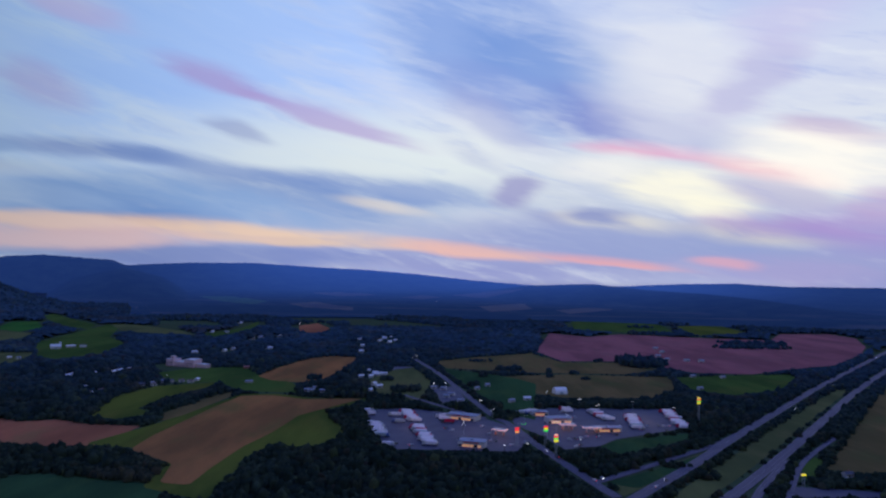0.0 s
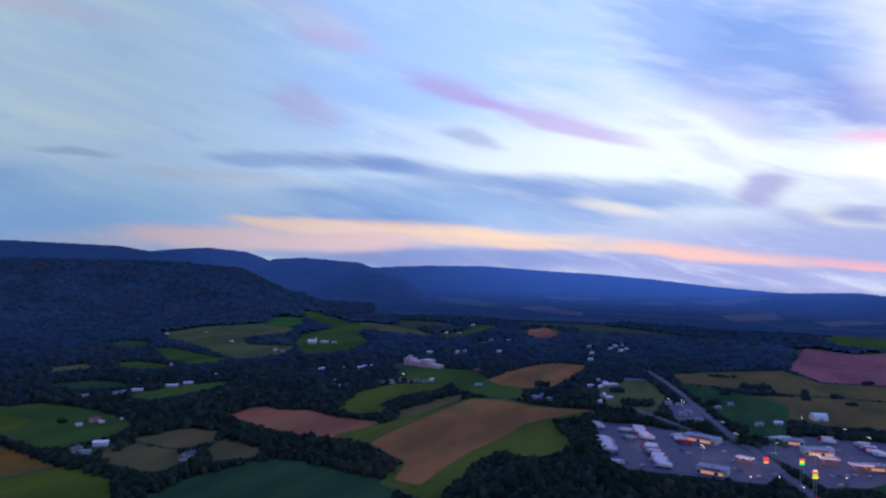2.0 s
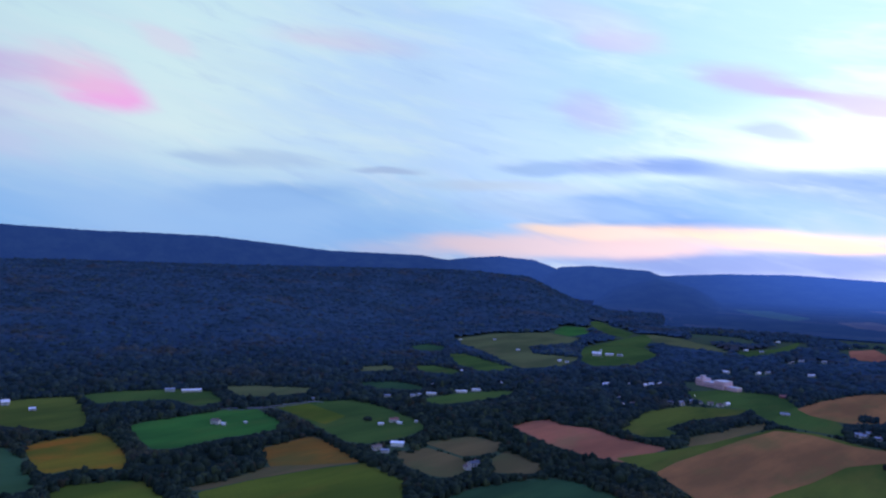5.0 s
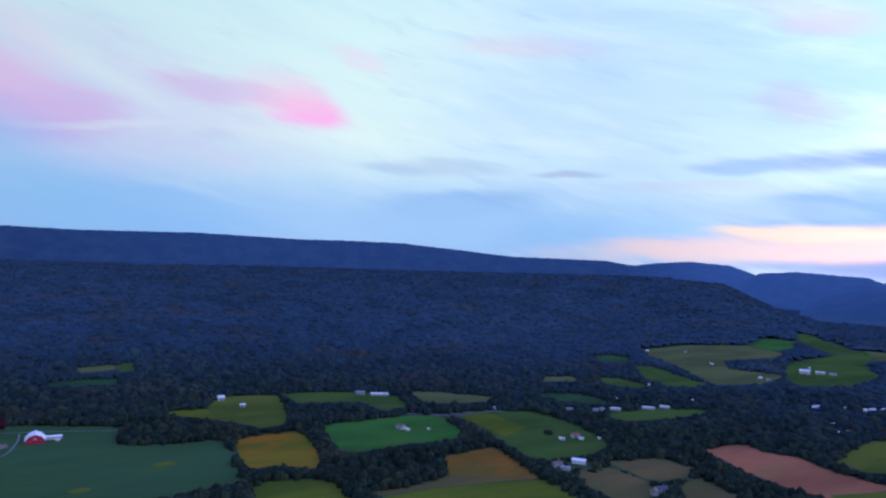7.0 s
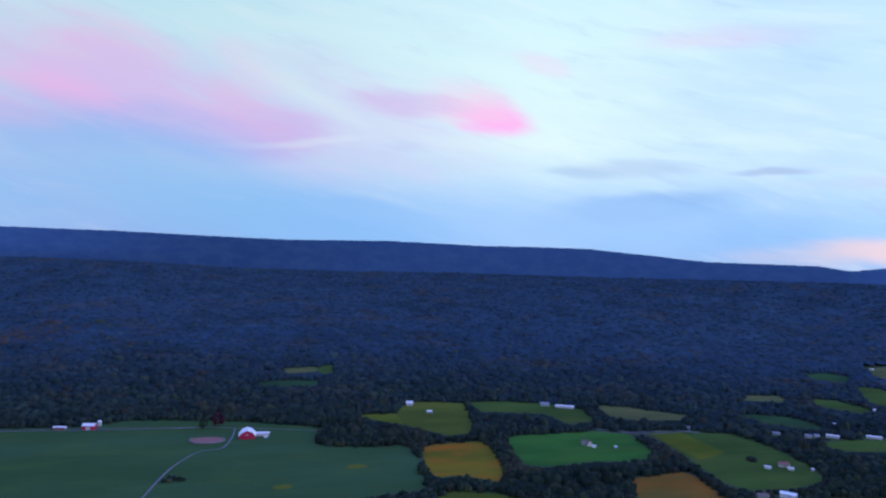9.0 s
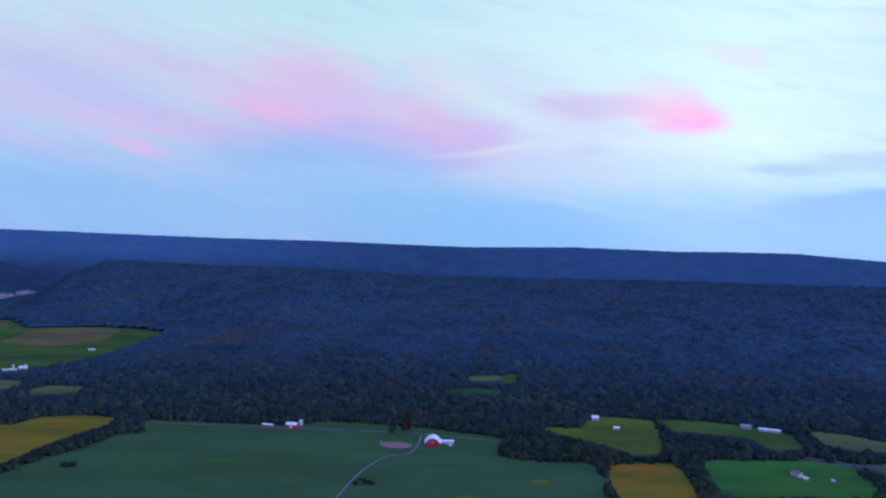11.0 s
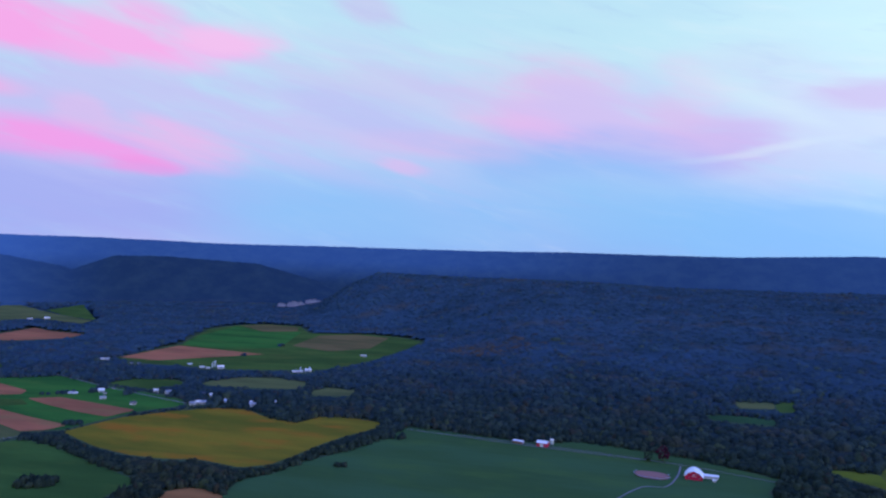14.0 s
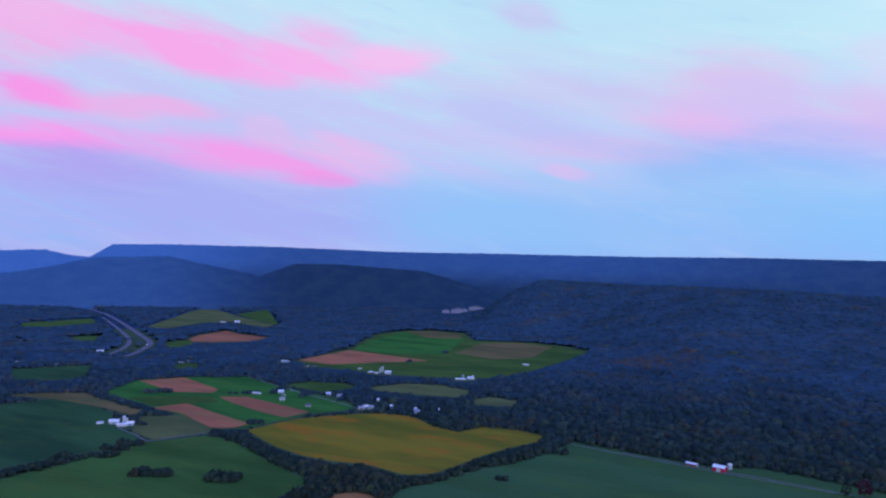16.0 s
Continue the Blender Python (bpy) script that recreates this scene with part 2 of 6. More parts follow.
cloud(127.1, 9.1, 4.4, 1.02, 11, (235, 185, 242), 0.6)
cloud(147.4, 7.0, 7.4, 1.11, -2, (180, 165, 243), 0.9)
cloud(139.1, 4.2, 16.0, 1.85, 1, (165, 175, 246), 0.8)
cloud(110.6, 8.3, 2.3, 0.32, 12, (228, 190, 242), 0.6)
cloud(99.2, 12.0, 4.5, 1.02, 19, (225, 190, 246), 0.8)
cloud(105.3, 14.2, 5.9, 0.55, 11, (205, 200, 246), 0.6)
cloud(95.6, 13.2, 6.0, 1.11, 13, (210, 198, 248), 0.75)
cloud(113.1, 12.1, 7.6, 0.92, 14, (190, 195, 249), 0.6)
cloud(93.4, 9.6, 7.2, 1.20, 5, (170, 185, 251), 0.75)
cloud(113.9, 20.5, 3.5, 0.74, 12, (205, 195, 243), 0.6)
cloud(95.0, 6.7, 12.7, 2.31, 10, (140, 196, 252), 0.6)
cloud(113.0, 4.0, 12.1, 1.38, 4, (150, 195, 251), 0.6)
# below the horizon: dim blue distance
sky = W.mix(W.step(height, -0.2, -2.5), sky, lin((42, 58, 104)))
# the west still glows, the east is already dim
glow = W.math("MULTIPLY", W.step(toward_sun, 0.42, 0.97, 1.0, 1.85), W.step(toward_sun, -0.5, 0.2, 0.87, 1.0))
overhead = W.step(height, 24.0, 45.0, 1.0, 1.42)
sky = W.mix(1.0, sky, W.math("MULTIPLY", glow, overhead), "MULTIPLY")
back = W.add("Background")
W.link(sky, back.inputs[0])
back.inputs[1].default_value = 1.0
W.link(back.outputs[0], W.add("OutputWorld").inputs[0])

# the lamps over the truck stop
for x, y in ((-30, 720), (30, 700), (62, 690), (120, 730), (165, 720), (225, 770)):
    lot = new("lot_light", bpy.data.lights.new("lot_light", "POINT"))
    lot.data.energy, lot.data.shadow_soft_size, lot.data.color = 3400, 0.6, (1.0, 0.72, 0.62)
    lot.location = (x, y, 10.5)

# the last warm light of the sun behind the western cloud
sun = new("sun", bpy.data.lights.new("sun", "SUN"))
sun.data.energy, sun.data.angle, sun.data.color = 0.12, radians(25), (1.0, 0.8, 0.72)
sun.matrix_world = look((0, 0, 0), (-math.sin(radians(160)) , math.cos(radians(160)), -0.12))


# ---------------------------------------------------------------- materials
MATS = {}


def surface(name, rough=0.9, metal=0.0, spec=0.3):
    m = bpy.data.materials.new(name)
    m.use_nodes = True
    n = Nodes(m.node_tree)
    b = m.node_tree.nodes["Principled BSDF"]
    b.inputs["Roughness"].default_value, b.inputs["Metallic"].default_value = rough, metal
    b.inputs["Specular IOR Level"].default_value = spec
    MATS[name] = m
    return n, b


def bump(n, b, h, strength, distance):
    k = n.add("Bump")
    k.inputs["Strength"].default_value, k.inputs["Distance"].default_value = strength, distance
    n.link(h, k.inputs["Height"])
    n.link(k.outputs[0], b.inputs["Normal"])


def crop(name, a, c, spots, row=0.0, amount=0.6):
    """A field: two tones in broad patches, drilled rows along one heading, and worn or ripe spots."""
    n, b = surface(name, 1.0, spec=0.0)
    p = n.add("TexCoord").outputs["Object"]
    broad = n.noise(n.mapping(p, rot=(0, 0, row), scale=(1.0, 0.3, 1)), 0.012, 4.0, 0.6)
    col = n.mix(n.step(broad, 0.38, 0.62), tuple(v * 1.12 for v in a) + (1,), tuple(v * 0.82 for v in c) + (1,))
    rows = n.noise(n.mapping(p, rot=(0, 0, row), scale=(1.0, 0.03, 1)), 0.16, 3.0, 0.65)
    col = n.mix(n.step(rows, 0.3, 0.75, 0.0, 0.22), col, tuple(v * 0.55 for v in a) + (1,))
    patch = n.noise(n.mapping(p, rot=(0, 0, row), scale=(1.0, 0.45, 1)), 0.022, 5.0, 0.62)
    col = n.mix(n.step(patch, 0.48, 0.70, 0.0, amount), col, spots + (1,))
    grain = n.noise(p, 0.6, 4.0, 0.7)
    col = n.mix(n.step(grain, 0.25, 0.8, 0.0, 0.5), col, tuple(v * 0.6 for v in c) + (1,))
    n.link(col, b.inputs["Base Color"])
    bump(n, b, grain, 0.6, 0.4)


crop("green", (0.082, 0.126, 0.027), (0.062, 0.106, 0.027), (0.128, 0.124, 0.030), 0.5)
crop("bright", (0.058, 0.168, 0.030), (0.044, 0.128, 0.030), (0.095, 0.155, 0.030), 0.9)
crop("deep", (0.048, 0.100, 0.036), (0.040, 0.082, 0.034), (0.080, 0.122, 0.034), 0.2)
crop("grass", (0.070, 0.132, 0.030), (0.056, 0.108, 0.028), (0.100, 0.130, 0.028), 0.4)
crop("soy", (0.056, 0.108, 0.043), (0.066, 0.122, 0.041), (0.088, 0.144, 0.034), 0.25, 0.5)
crop("olive", (0.141, 0.144, 0.025), (0.098, 0.121, 0.025), (0.168, 0.131, 0.028), 0.6)
crop("yellow", (0.265, 0.165, 0.020), (0.170, 0.148, 0.022), (0.430, 0.130, 0.020), 0.55, 0.9)
crop("orange", (0.310, 0.118, 0.022), (0.225, 0.110, 0.024), (0.135, 0.114, 0.028), 0.4, 0.8)
crop("tan", (0.425, 0.163, 0.054), (0.300, 0.134, 0.050), (0.170, 0.140, 0.040), 0.5)
crop("brown", (0.205, 0.126, 0.048), (0.159, 0.116, 0.044), (0.098, 0.120, 0.038), 0.7)
crop("plum", (0.400, 0.130, 0.120), (0.330, 0.115, 0.110), (0.260, 0.120, 0.100), 0.5)
crop("lime", (0.146, 0.154, 0.020), (0.108, 0.132, 0.021), (0.190, 0.132, 0.022), 0.5)
crop("dull", (0.146, 0.142, 0.048), (0.117, 0.125, 0.046), (0.172, 0.136, 0.052), 0.6)
crop("red", (0.480, 0.150, 0.070), (0.380, 0.130, 0.064), (0.270, 0.165, 0.062), 0.5)


def paved(name, a, c, scale, rough):
    n, b = surface(name, rough)
    p = n.add("TexCoord").outputs["Object"]
    col = n.mix(n.step(n.noise(p, scale, 5.0, 0.65), 0.3, 0.7), a + (1,), c + (1,))
    col = n.mix(n.step(n.noise(p, scale * 12, 3.0, 0.6), 0.4, 0.8, 0.0, 0.4), col, tuple(v * 0.6 for v in a) + (1,))
    n.link(col, b.inputs["Base Color"])
    bump(n, b, n.noise(p, 6.0, 3.0), 0.2, 0.02)


paved("asphalt", (0.056, 0.046, 0.076), (0.080, 0.068, 0.098), 0.06, 0.75)
paved("worn_road", (0.078, 0.062, 0.088), (0.105, 0.086, 0.112), 0.05, 0.8)
paved("gravel", (0.18, 0.155, 0.16), (0.24, 0.21, 0.21), 0.2, 0.95)
paved("quarry_rock", (0.36, 0.28, 0.26), (0.26, 0.20, 0.20), 0.03, 0.95)


def forest(name, dark, mid, warm, share):
    """Closed canopy seen from the air: rounded crowns with gaps, single trees turned by autumn."""
    n, b = surface(name, 1.0, spec=0.0)
    p = n.add("TexCoord").outputs["Object"]
    v = n.add("TexVoronoi")
    v.inputs["Scale"].default_value = 0.095
    n.link(n.vmath("MULTIPLY", p, (1, 1, 0.3)), v.inputs["Vector"])
    each = n.add("SeparateColor")
    n.link(v.outputs["Color"], each.inputs[0])
    col = n.mix(each.outputs[0], dark + (1,), mid + (1,))
    col = n.mix(n.step(n.noise(p, 0.006, 4.0, 0.6), 0.35, 0.7, 0.0, 0.6), col, dark + (1,))
    turned = n.math("MULTIPLY", n.step(each.outputs[1], 1.0 - share, 1.0), n.step(n.noise(p, 0.004, 3.0, 0.6), 0.4, 0.65))
    col = n.mix(turned, col, warm + (1,))
    n.link(col, b.inputs["Base Color"])
    rough = n.math("ADD", n.math("MULTIPLY", v.outputs["Distance"], -0.12), n.math("MULTIPLY", n.noise(p, 0.35, 3.0, 0.6), 0.6))
    bump(n, b, rough, 1.0, 7.0)


# the blue of evening haze is mixed into these canopy tones
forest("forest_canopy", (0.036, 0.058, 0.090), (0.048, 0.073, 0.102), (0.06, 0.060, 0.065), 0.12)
crop("rough_grass", (0.060, 0.090, 0.044), (0.083, 0.105, 0.050), (0.090, 0.075, 0.053), 0.3)


def foliage(name, dark, light, warm, share, haze_tones=None):
    """Leaves: each clump its own tone, turning woods in patches; up the flank and down the valley a blue haze tint is
    put into the colour.
    """
    n, b = surface(name, 1.0, spec=0.0)
    r = n.add("NewGeometry").outputs["Random Per Island"]
    p = n.add("TexCoord").outputs["Object"]
    col = n.mix(r, dark + (1,), light + (1,))
    if haze_tones:
        # distance haze painted into the leaf colour, bluer from 900 to 1900 m
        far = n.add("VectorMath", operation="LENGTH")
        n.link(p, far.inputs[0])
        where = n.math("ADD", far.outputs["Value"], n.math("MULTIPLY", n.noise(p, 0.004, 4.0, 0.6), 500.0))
        col = n.mix(n.step(where, 900.0, 1900.0), col, n.mix(r, haze_tones[0] + (1,), haze_tones[1] + (1,)))
    stand = n.noise(p, 0.008, 3.0, 0.6)
    col = n.mix(n.step(stand, 0.4, 0.7, 0.0, 0.35), col, dark + (1,))
    col = n.mix(n.step(n.noise(p, 0.024, 3.0, 0.6), 0.5, 0.72, 0.0, 0.45), col, n.vmath("MULTIPLY", col, (1.7, 1.7, 1.6)))
    turning = n.math("MULTIPLY", n.step(n.noise(p, 0.007, 4.0, 0.65), 0.5, 0.72), n.math("ADD", n.math("MULTIPLY", r, 0.6), 0.15))
    col = n.mix(n.math("MULTIPLY", turning, share), col, warm + (1,))
    if haze_tones:
        # one stand on the lower flank has turned rust and gold
        off = n.vmath("SUBTRACT", p, (-1644.0, -311.0, 30.0))
        off = n.vmath("ADD", off, n.vmath("MULTIPLY", n.vmath("SUBTRACT", n.noise(p, 0.02, 3.0, 0.6, 1), (0.5, 0.5, 0.5)), (260.0, 260.0, 0.0)))
        gap = n.add("VectorMath", operation="LENGTH")
        n.link(off, gap.inputs[0])
        col = n.mix(n.math("MULTIPLY", n.step(gap.outputs["Value"], 150.0, 50.0, 0.0, 0.75), n.math("FRACT", n.math("MULTIPLY", r, 5.7))), col, (0.150, 0.082, 0.040, 1))
    # single trees that turn early: rust, and some pale yellow-green
    each = n.math("FRACT", n.math("MULTIPLY", r, 17.3))
    col = n.mix(n.step(each, 0.95, 0.97, 0.0, 0.35 * share), col, (0.100, 0.052, 0.032, 1))
    col = n.mix(n.step(each, 0.03, 0.02, 0.0, 0.45 * share), col, (0.095, 0.105, 0.034, 1))
    col = n.mix(n.step(each, 0.30, 0.62, 0.0, 0.22), col, tuple(v * 0.5 for v in dark) + (1,))
    mott = n.noise(p, 0.5, 4.0, 0.7)
    col = n.mix(n.step(mott, 0.35, 0.75, 0.0, 0.4), col, tuple(v * 0.6 for v in dark) + (1,))
    n.link(col, b.inputs["Base Color"])
    bump(n, b, mott, 0.35, 0.6)


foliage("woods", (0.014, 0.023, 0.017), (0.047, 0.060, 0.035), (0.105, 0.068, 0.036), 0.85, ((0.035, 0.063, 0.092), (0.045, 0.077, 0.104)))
foliage("leaves", (0.018, 0.032, 0.020), (0.034, 0.052, 0.028), (0.05, 0.045, 0.022), 0.5)
foliage("red_leaves", (0.060, 0.014, 0.024), (0.090, 0.020, 0.030), (0.10, 0.03, 0.03), 0.3)


def plain_paint(name, c, rough=0.6, metal=0.0, wear=0.35, scale=0.8):
    n, b = surface(name, rough, metal)
    p = n.add("TexCoord").outputs["Object"]
    col = n.mix(n.step(n.noise(p, scale, 5.0, 0.65), 0.4, 0.75, 0.0, wear), c + (1,), tuple(v * 0.6 for v in c) + (1,))
    col = n.mix(n.step(n.noise(n.mapping(p, scale=(1, 1, 0.15)), scale * 4, 3.0), 0.5, 0.8, 0.0, wear), col, tuple(v * 0.75 for v in c) + (1,))
    n.link(col, b.inputs["Base Color"])
    bump(n, b, n.noise(p, scale * 8, 3.0), 0.15, 0.02)


plain_paint("white_paint", (0.60, 0.52, 0.51))
plain_paint("white_metal", (0.84, 0.75, 0.73), 0.5)
plain_paint("grey_metal", (0.38, 0.39, 0.42), 0.5)
plain_paint("red_paint", (0.58, 0.014, 0.060), 0.7)
plain_paint("barn_roof", (0.90, 0.83, 0.81), 0.5, wear=0.2)
plain_paint("trailer_white", (0.94, 0.78, 0.80), 0.5, wear=0.2)
plain_paint("pink_stucco", (0.72, 0.44, 0.45), 0.9)
plain_paint("brick_red", (0.32, 0.12, 0.10), 0.9)
plain_paint("shingle_dark", (0.10, 0.10, 0.12), 0.9)
plain_paint("shingle_brown", (0.20, 0.14, 0.12), 0.9)
plain_paint("shingle_grey", (0.30, 0.30, 0.34), 0.9)
plain_paint("concrete", (0.48, 0.47, 0.46), 0.9)
plain_paint("bark", (0.09, 0.065, 0.05), 0.95)
plain_paint("tyre", (0.02, 0.02, 0.022), 0.85)
plain_paint("blue_paint", (0.08, 0.12, 0.30), 0.4)
plain_paint("dark_paint", (0.05, 0.05, 0.06), 0.4)
plain_paint("soil", (0.30, 0.12, 0.10), 0.95)
plain_paint("line_paint", (0.22, 0.20, 0.22), 0.7)
n_, b_ = surface("glass", 0.08, spec=0.6)
b_.inputs["Base Color"].default_value = (0.02, 0.025, 0.035, 1)


def lit(name, c, strength):
    n, b = surface(name, 0.5)
    b.inputs["Base Color"].default_value = c + (1,)
    b.inputs["Emission Color"].default_value = c + (1,)
    b.inputs["Emission Strength"].default_value = strength


lit("lamp_white", (1.0, 0.95, 0.85), 4.0)
lit("lamp_amber", (1.0, 0.45, 0.12), 1.6)
lit("shop_glow", (1.0, 0.46, 0.20), 0.8)
lit("lamp_red", (1.0, 0.02, 0.02), 2.0)
lit("lamp_green", (0.04, 1.0, 0.08), 1.7)
lit("lamp_yellow", (1.0, 0.80, 0.01), 2.0)
lit("lamp_pink", (1.0, 0.45, 0.35), 2.0)
lit("headlight", (1.0, 0.95, 0.9), 14.0)


def distance(name, crop_tone=None):
    """Woods and fields kilometres off; blue evening haze is put into their emission, strongest down the valley towards
    the set sun.
    """
    n, b = surface(name, 1.0, spec=0.0)
    p = n.add("TexCoord").outputs["Object"]
    col = n.mix(n.step(n.noise(p, 0.01, 5.0, 0.65), 0.35, 0.7), (0.010, 0.018, 0.020, 1), (0.022, 0.034, 0.028, 1))
    flat = n.add("SeparateXYZ")
    n.link(p, flat.inputs[0])
    strips = n.noise(n.mapping(p, scale=(0.0016, 0.006, 1)), 1.0, 4.0, 0.6)
    open_land = n.math("MULTIPLY", n.step(strips, 0.54, 0.62), n.step(flat.outputs[2], 40.0, 12.0, 0.0, 0.6))
    col = n.mix(open_land, col, (0.085, 0.068, 0.050, 1))
    if crop_tone:
        col = n.mix(n.step(n.noise(p, 0.02, 4.0, 0.6), 0.3, 0.8), crop_tone + (1,), tuple(v * 0.7 for v in crop_tone) + (1,))
    n.link(col, b.inputs["Base Color"])
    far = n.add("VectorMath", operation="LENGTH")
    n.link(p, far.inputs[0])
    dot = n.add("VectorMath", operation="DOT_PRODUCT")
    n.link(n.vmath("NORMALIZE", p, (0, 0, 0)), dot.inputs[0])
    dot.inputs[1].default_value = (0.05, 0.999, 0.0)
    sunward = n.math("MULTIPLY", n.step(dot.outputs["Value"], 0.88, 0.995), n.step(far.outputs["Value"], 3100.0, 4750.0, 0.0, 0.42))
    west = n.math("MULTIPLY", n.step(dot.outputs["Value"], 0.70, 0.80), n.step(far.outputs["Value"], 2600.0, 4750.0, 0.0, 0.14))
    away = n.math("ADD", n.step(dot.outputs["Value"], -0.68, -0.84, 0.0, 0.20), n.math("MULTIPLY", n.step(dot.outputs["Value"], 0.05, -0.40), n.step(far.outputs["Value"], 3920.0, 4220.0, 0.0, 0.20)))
    # haze painted as surface glow: grows with distance, sunward and on the south-west ranges
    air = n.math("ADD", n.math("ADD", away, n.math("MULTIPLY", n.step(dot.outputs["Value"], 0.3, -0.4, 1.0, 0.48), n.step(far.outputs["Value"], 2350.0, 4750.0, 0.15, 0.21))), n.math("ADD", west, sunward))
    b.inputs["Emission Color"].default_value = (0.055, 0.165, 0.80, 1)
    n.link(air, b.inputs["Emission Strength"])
    bump(n, b, n.noise(p, 0.05, 4.0, 0.65), 1.0, 12.0)


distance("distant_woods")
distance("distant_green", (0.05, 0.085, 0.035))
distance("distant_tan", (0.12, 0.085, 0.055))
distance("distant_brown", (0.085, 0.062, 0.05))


# ---------------------------------------------------------------- the lie of the land
def smooth(v):
    v = np.clip(v, 0, 1)
    return v * v * (3 - 2 * v)


RIDGES, FAR_RIDGES = [], []


def ridge(crest, distance, front, behind):
    """A wooded ridge: (heading, crest height) along it, its distance and the breadth of its slopes; these may change with the heading too."""
    (FAR_RIDGES if isinstance(distance, list) or distance > 3200 else RIDGES).append((crest, distance, front, behind))


ridge([(28, 0), (29.9, 30), (34.4, 140), (39.7, 160), (50.7, 155), (58, 150), (65, 150), (70, 151), (78, 143), (87.5, 144), (96, 160), (103, 161), (111, 172), (113.6, 110), (115.5, 40), (118, 0)], 2990, [(44, 730), (56, 1690), (98, 1690), (109, 730)], 900)
ridge([(36, 80), (41.2, 229), (43.2, 252), (50.8, 262), (55, 292), (59.5, 322), (64, 326), (68, 324), (75.6, 337), (84, 322), (96, 333), (103.4, 328), (115.4, 329), (123.3, 323), (132.3, 332), (140.7, 325), (144.6, 313), (145.9, 246), (149, 90)], 4400, 750, 450)
ridge([(27, 40), (30, 92), (32.3, 196), (34.2, 250), (37, 268), (39.5, 251), (41.2, 232), (44, 155), (48, 80)], 4700, 900, 180)
ridge([(17, 0), (20.9, 76), (24.3, 170), (25.2, 196), (29.6, 217), (32.1, 204), (33.9, 115), (37, 40)], 4300, 600, 500)
ridge([(18.5, 0), (19.6, 26), (21.8, 113), (24.5, 154), (27.7, 100), (30, 0)], 3900, 800, 500)
ridge([(-9, 75), (-5.4, 94), (-2.2, 112), (1.5, 142), (6.1, 168), (10.6, 181), (15.2, 201), (20.1, 193), (24, 172), (28, 150), (34, 110)], 4700, 1000, 180)
ridge([(-48, 0), (-40, 14), (-32.3, 18), (-28.2, 34), (-24.5, 58), (-20.6, 74), (-16.5, 83), (-12.1, 108), (-9.9, 101), (-6.7, 90), (-3, 50), (0, 0)], [(-33, 3100), (-24.5, 3500), (-10, 4100)], [(-33, 390), (-24, 550), (-10, 800)], 500)
ridge([(-60, 70), (-45, 105), (-32, 114), (-26, 109), (-22.6, 122), (-18.5, 111), (-14, 88), (-8, 78)], 4750, 700, 130)
ridge([(113.5, 0), (114.3, 63), (116.2, 121), (120.8, 206), (127.7, 231), (131.2, 227), (135.1, 119), (136.3, 58), (138, 0)], 3900, 480, 500)
ridge([(130.5, 0), (132.1, 92), (134.4, 165), (136.5, 192), (140.6, 249), (145.7, 232), (148.2, 184), (151, 145), (158, 117)], 3950, 650, 300)
ridge([(142, 130), (143.8, 192), (146.1, 238), (147.6, 250), (149, 276), (151.7, 263), (158, 265), (170, 220)], 4700, 650, 180)
EDGE = 4870.0


def along(v, az):
    if isinstance(v, list):
        return np.interp(az, [a for a, _ in v], [b for _, b in v])
    return np.full_like(az, v, dtype=float)


def raised(z, ridges, az, r):
    for crest, distance, front, behind in ridges:
        top = np.interp(az, [a for a, _ in crest], [b for _, b in crest], left=0, right=0)
        d, f = along(distance, az), along(front, az)
        up = np.where(r < d, smooth((r - d + f) / f) * 0.55 + np.clip((r - d + f) / f, 0, 1) ** 1.3 * 0.45, smooth((d + behind - r) / behind))
        z = np.maximum(z, top * up)
    return z


def polar(x, y):
    x, y = np.asarray(x, float), np.asarray(y, float)
    return np.degrees(np.arctan2(-x, y)), np.hypot(x, y)


def land(x, y):
    """The height of the ground at plan places."""
    az, r = polar(x, y)
    return raised(75 * smooth((r - 3100) / 1700), RIDGES, az, r)


def mesh_from(name, verts, faces, material, smooth_shade=False):
    me = bpy.data.meshes.new(name)
    verts = np.asarray(verts, np.float32)
    faces = np.asarray(faces, np.int32)
    k = faces.shape[1]
    me.vertices.add(len(verts))
    me.vertices.foreach_set("co", verts.ravel())
    me.loops.add(faces.size)
    me.loops.foreach_set("vertex_index", faces.ravel())
    me.polygons.add(len(faces))
    me.polygons.foreach_set("loop_start", np.arange(0, faces.size, k, dtype=np.int32))
    me.polygons.foreach_set("loop_total", np.full(len(faces), k, dtype=np.int32))
    me.update(calc_edges=True)
    me.polygons.foreach_set("use_smooth", np.full(len(faces), smooth_shade, dtype=bool))
    for m in material if isinstance(material, tuple) else (material,):
        me.materials.append(MATS[m])
    return me


def inside(poly, x, y):
    hit = np.zeros(x.shape, bool)
    k = len(poly)
    for i in range(k):
        (x0, y0), (x1, y1) = poly[i], poly[(i + 1) % k]
        if y0 == y1:
            continue
        cross = ((y0 > y) != (y1 > y)) & (x < (x1 - x0) * (y - y0) / (y1 - y0) + x0)
        hit ^= cross
    return hit


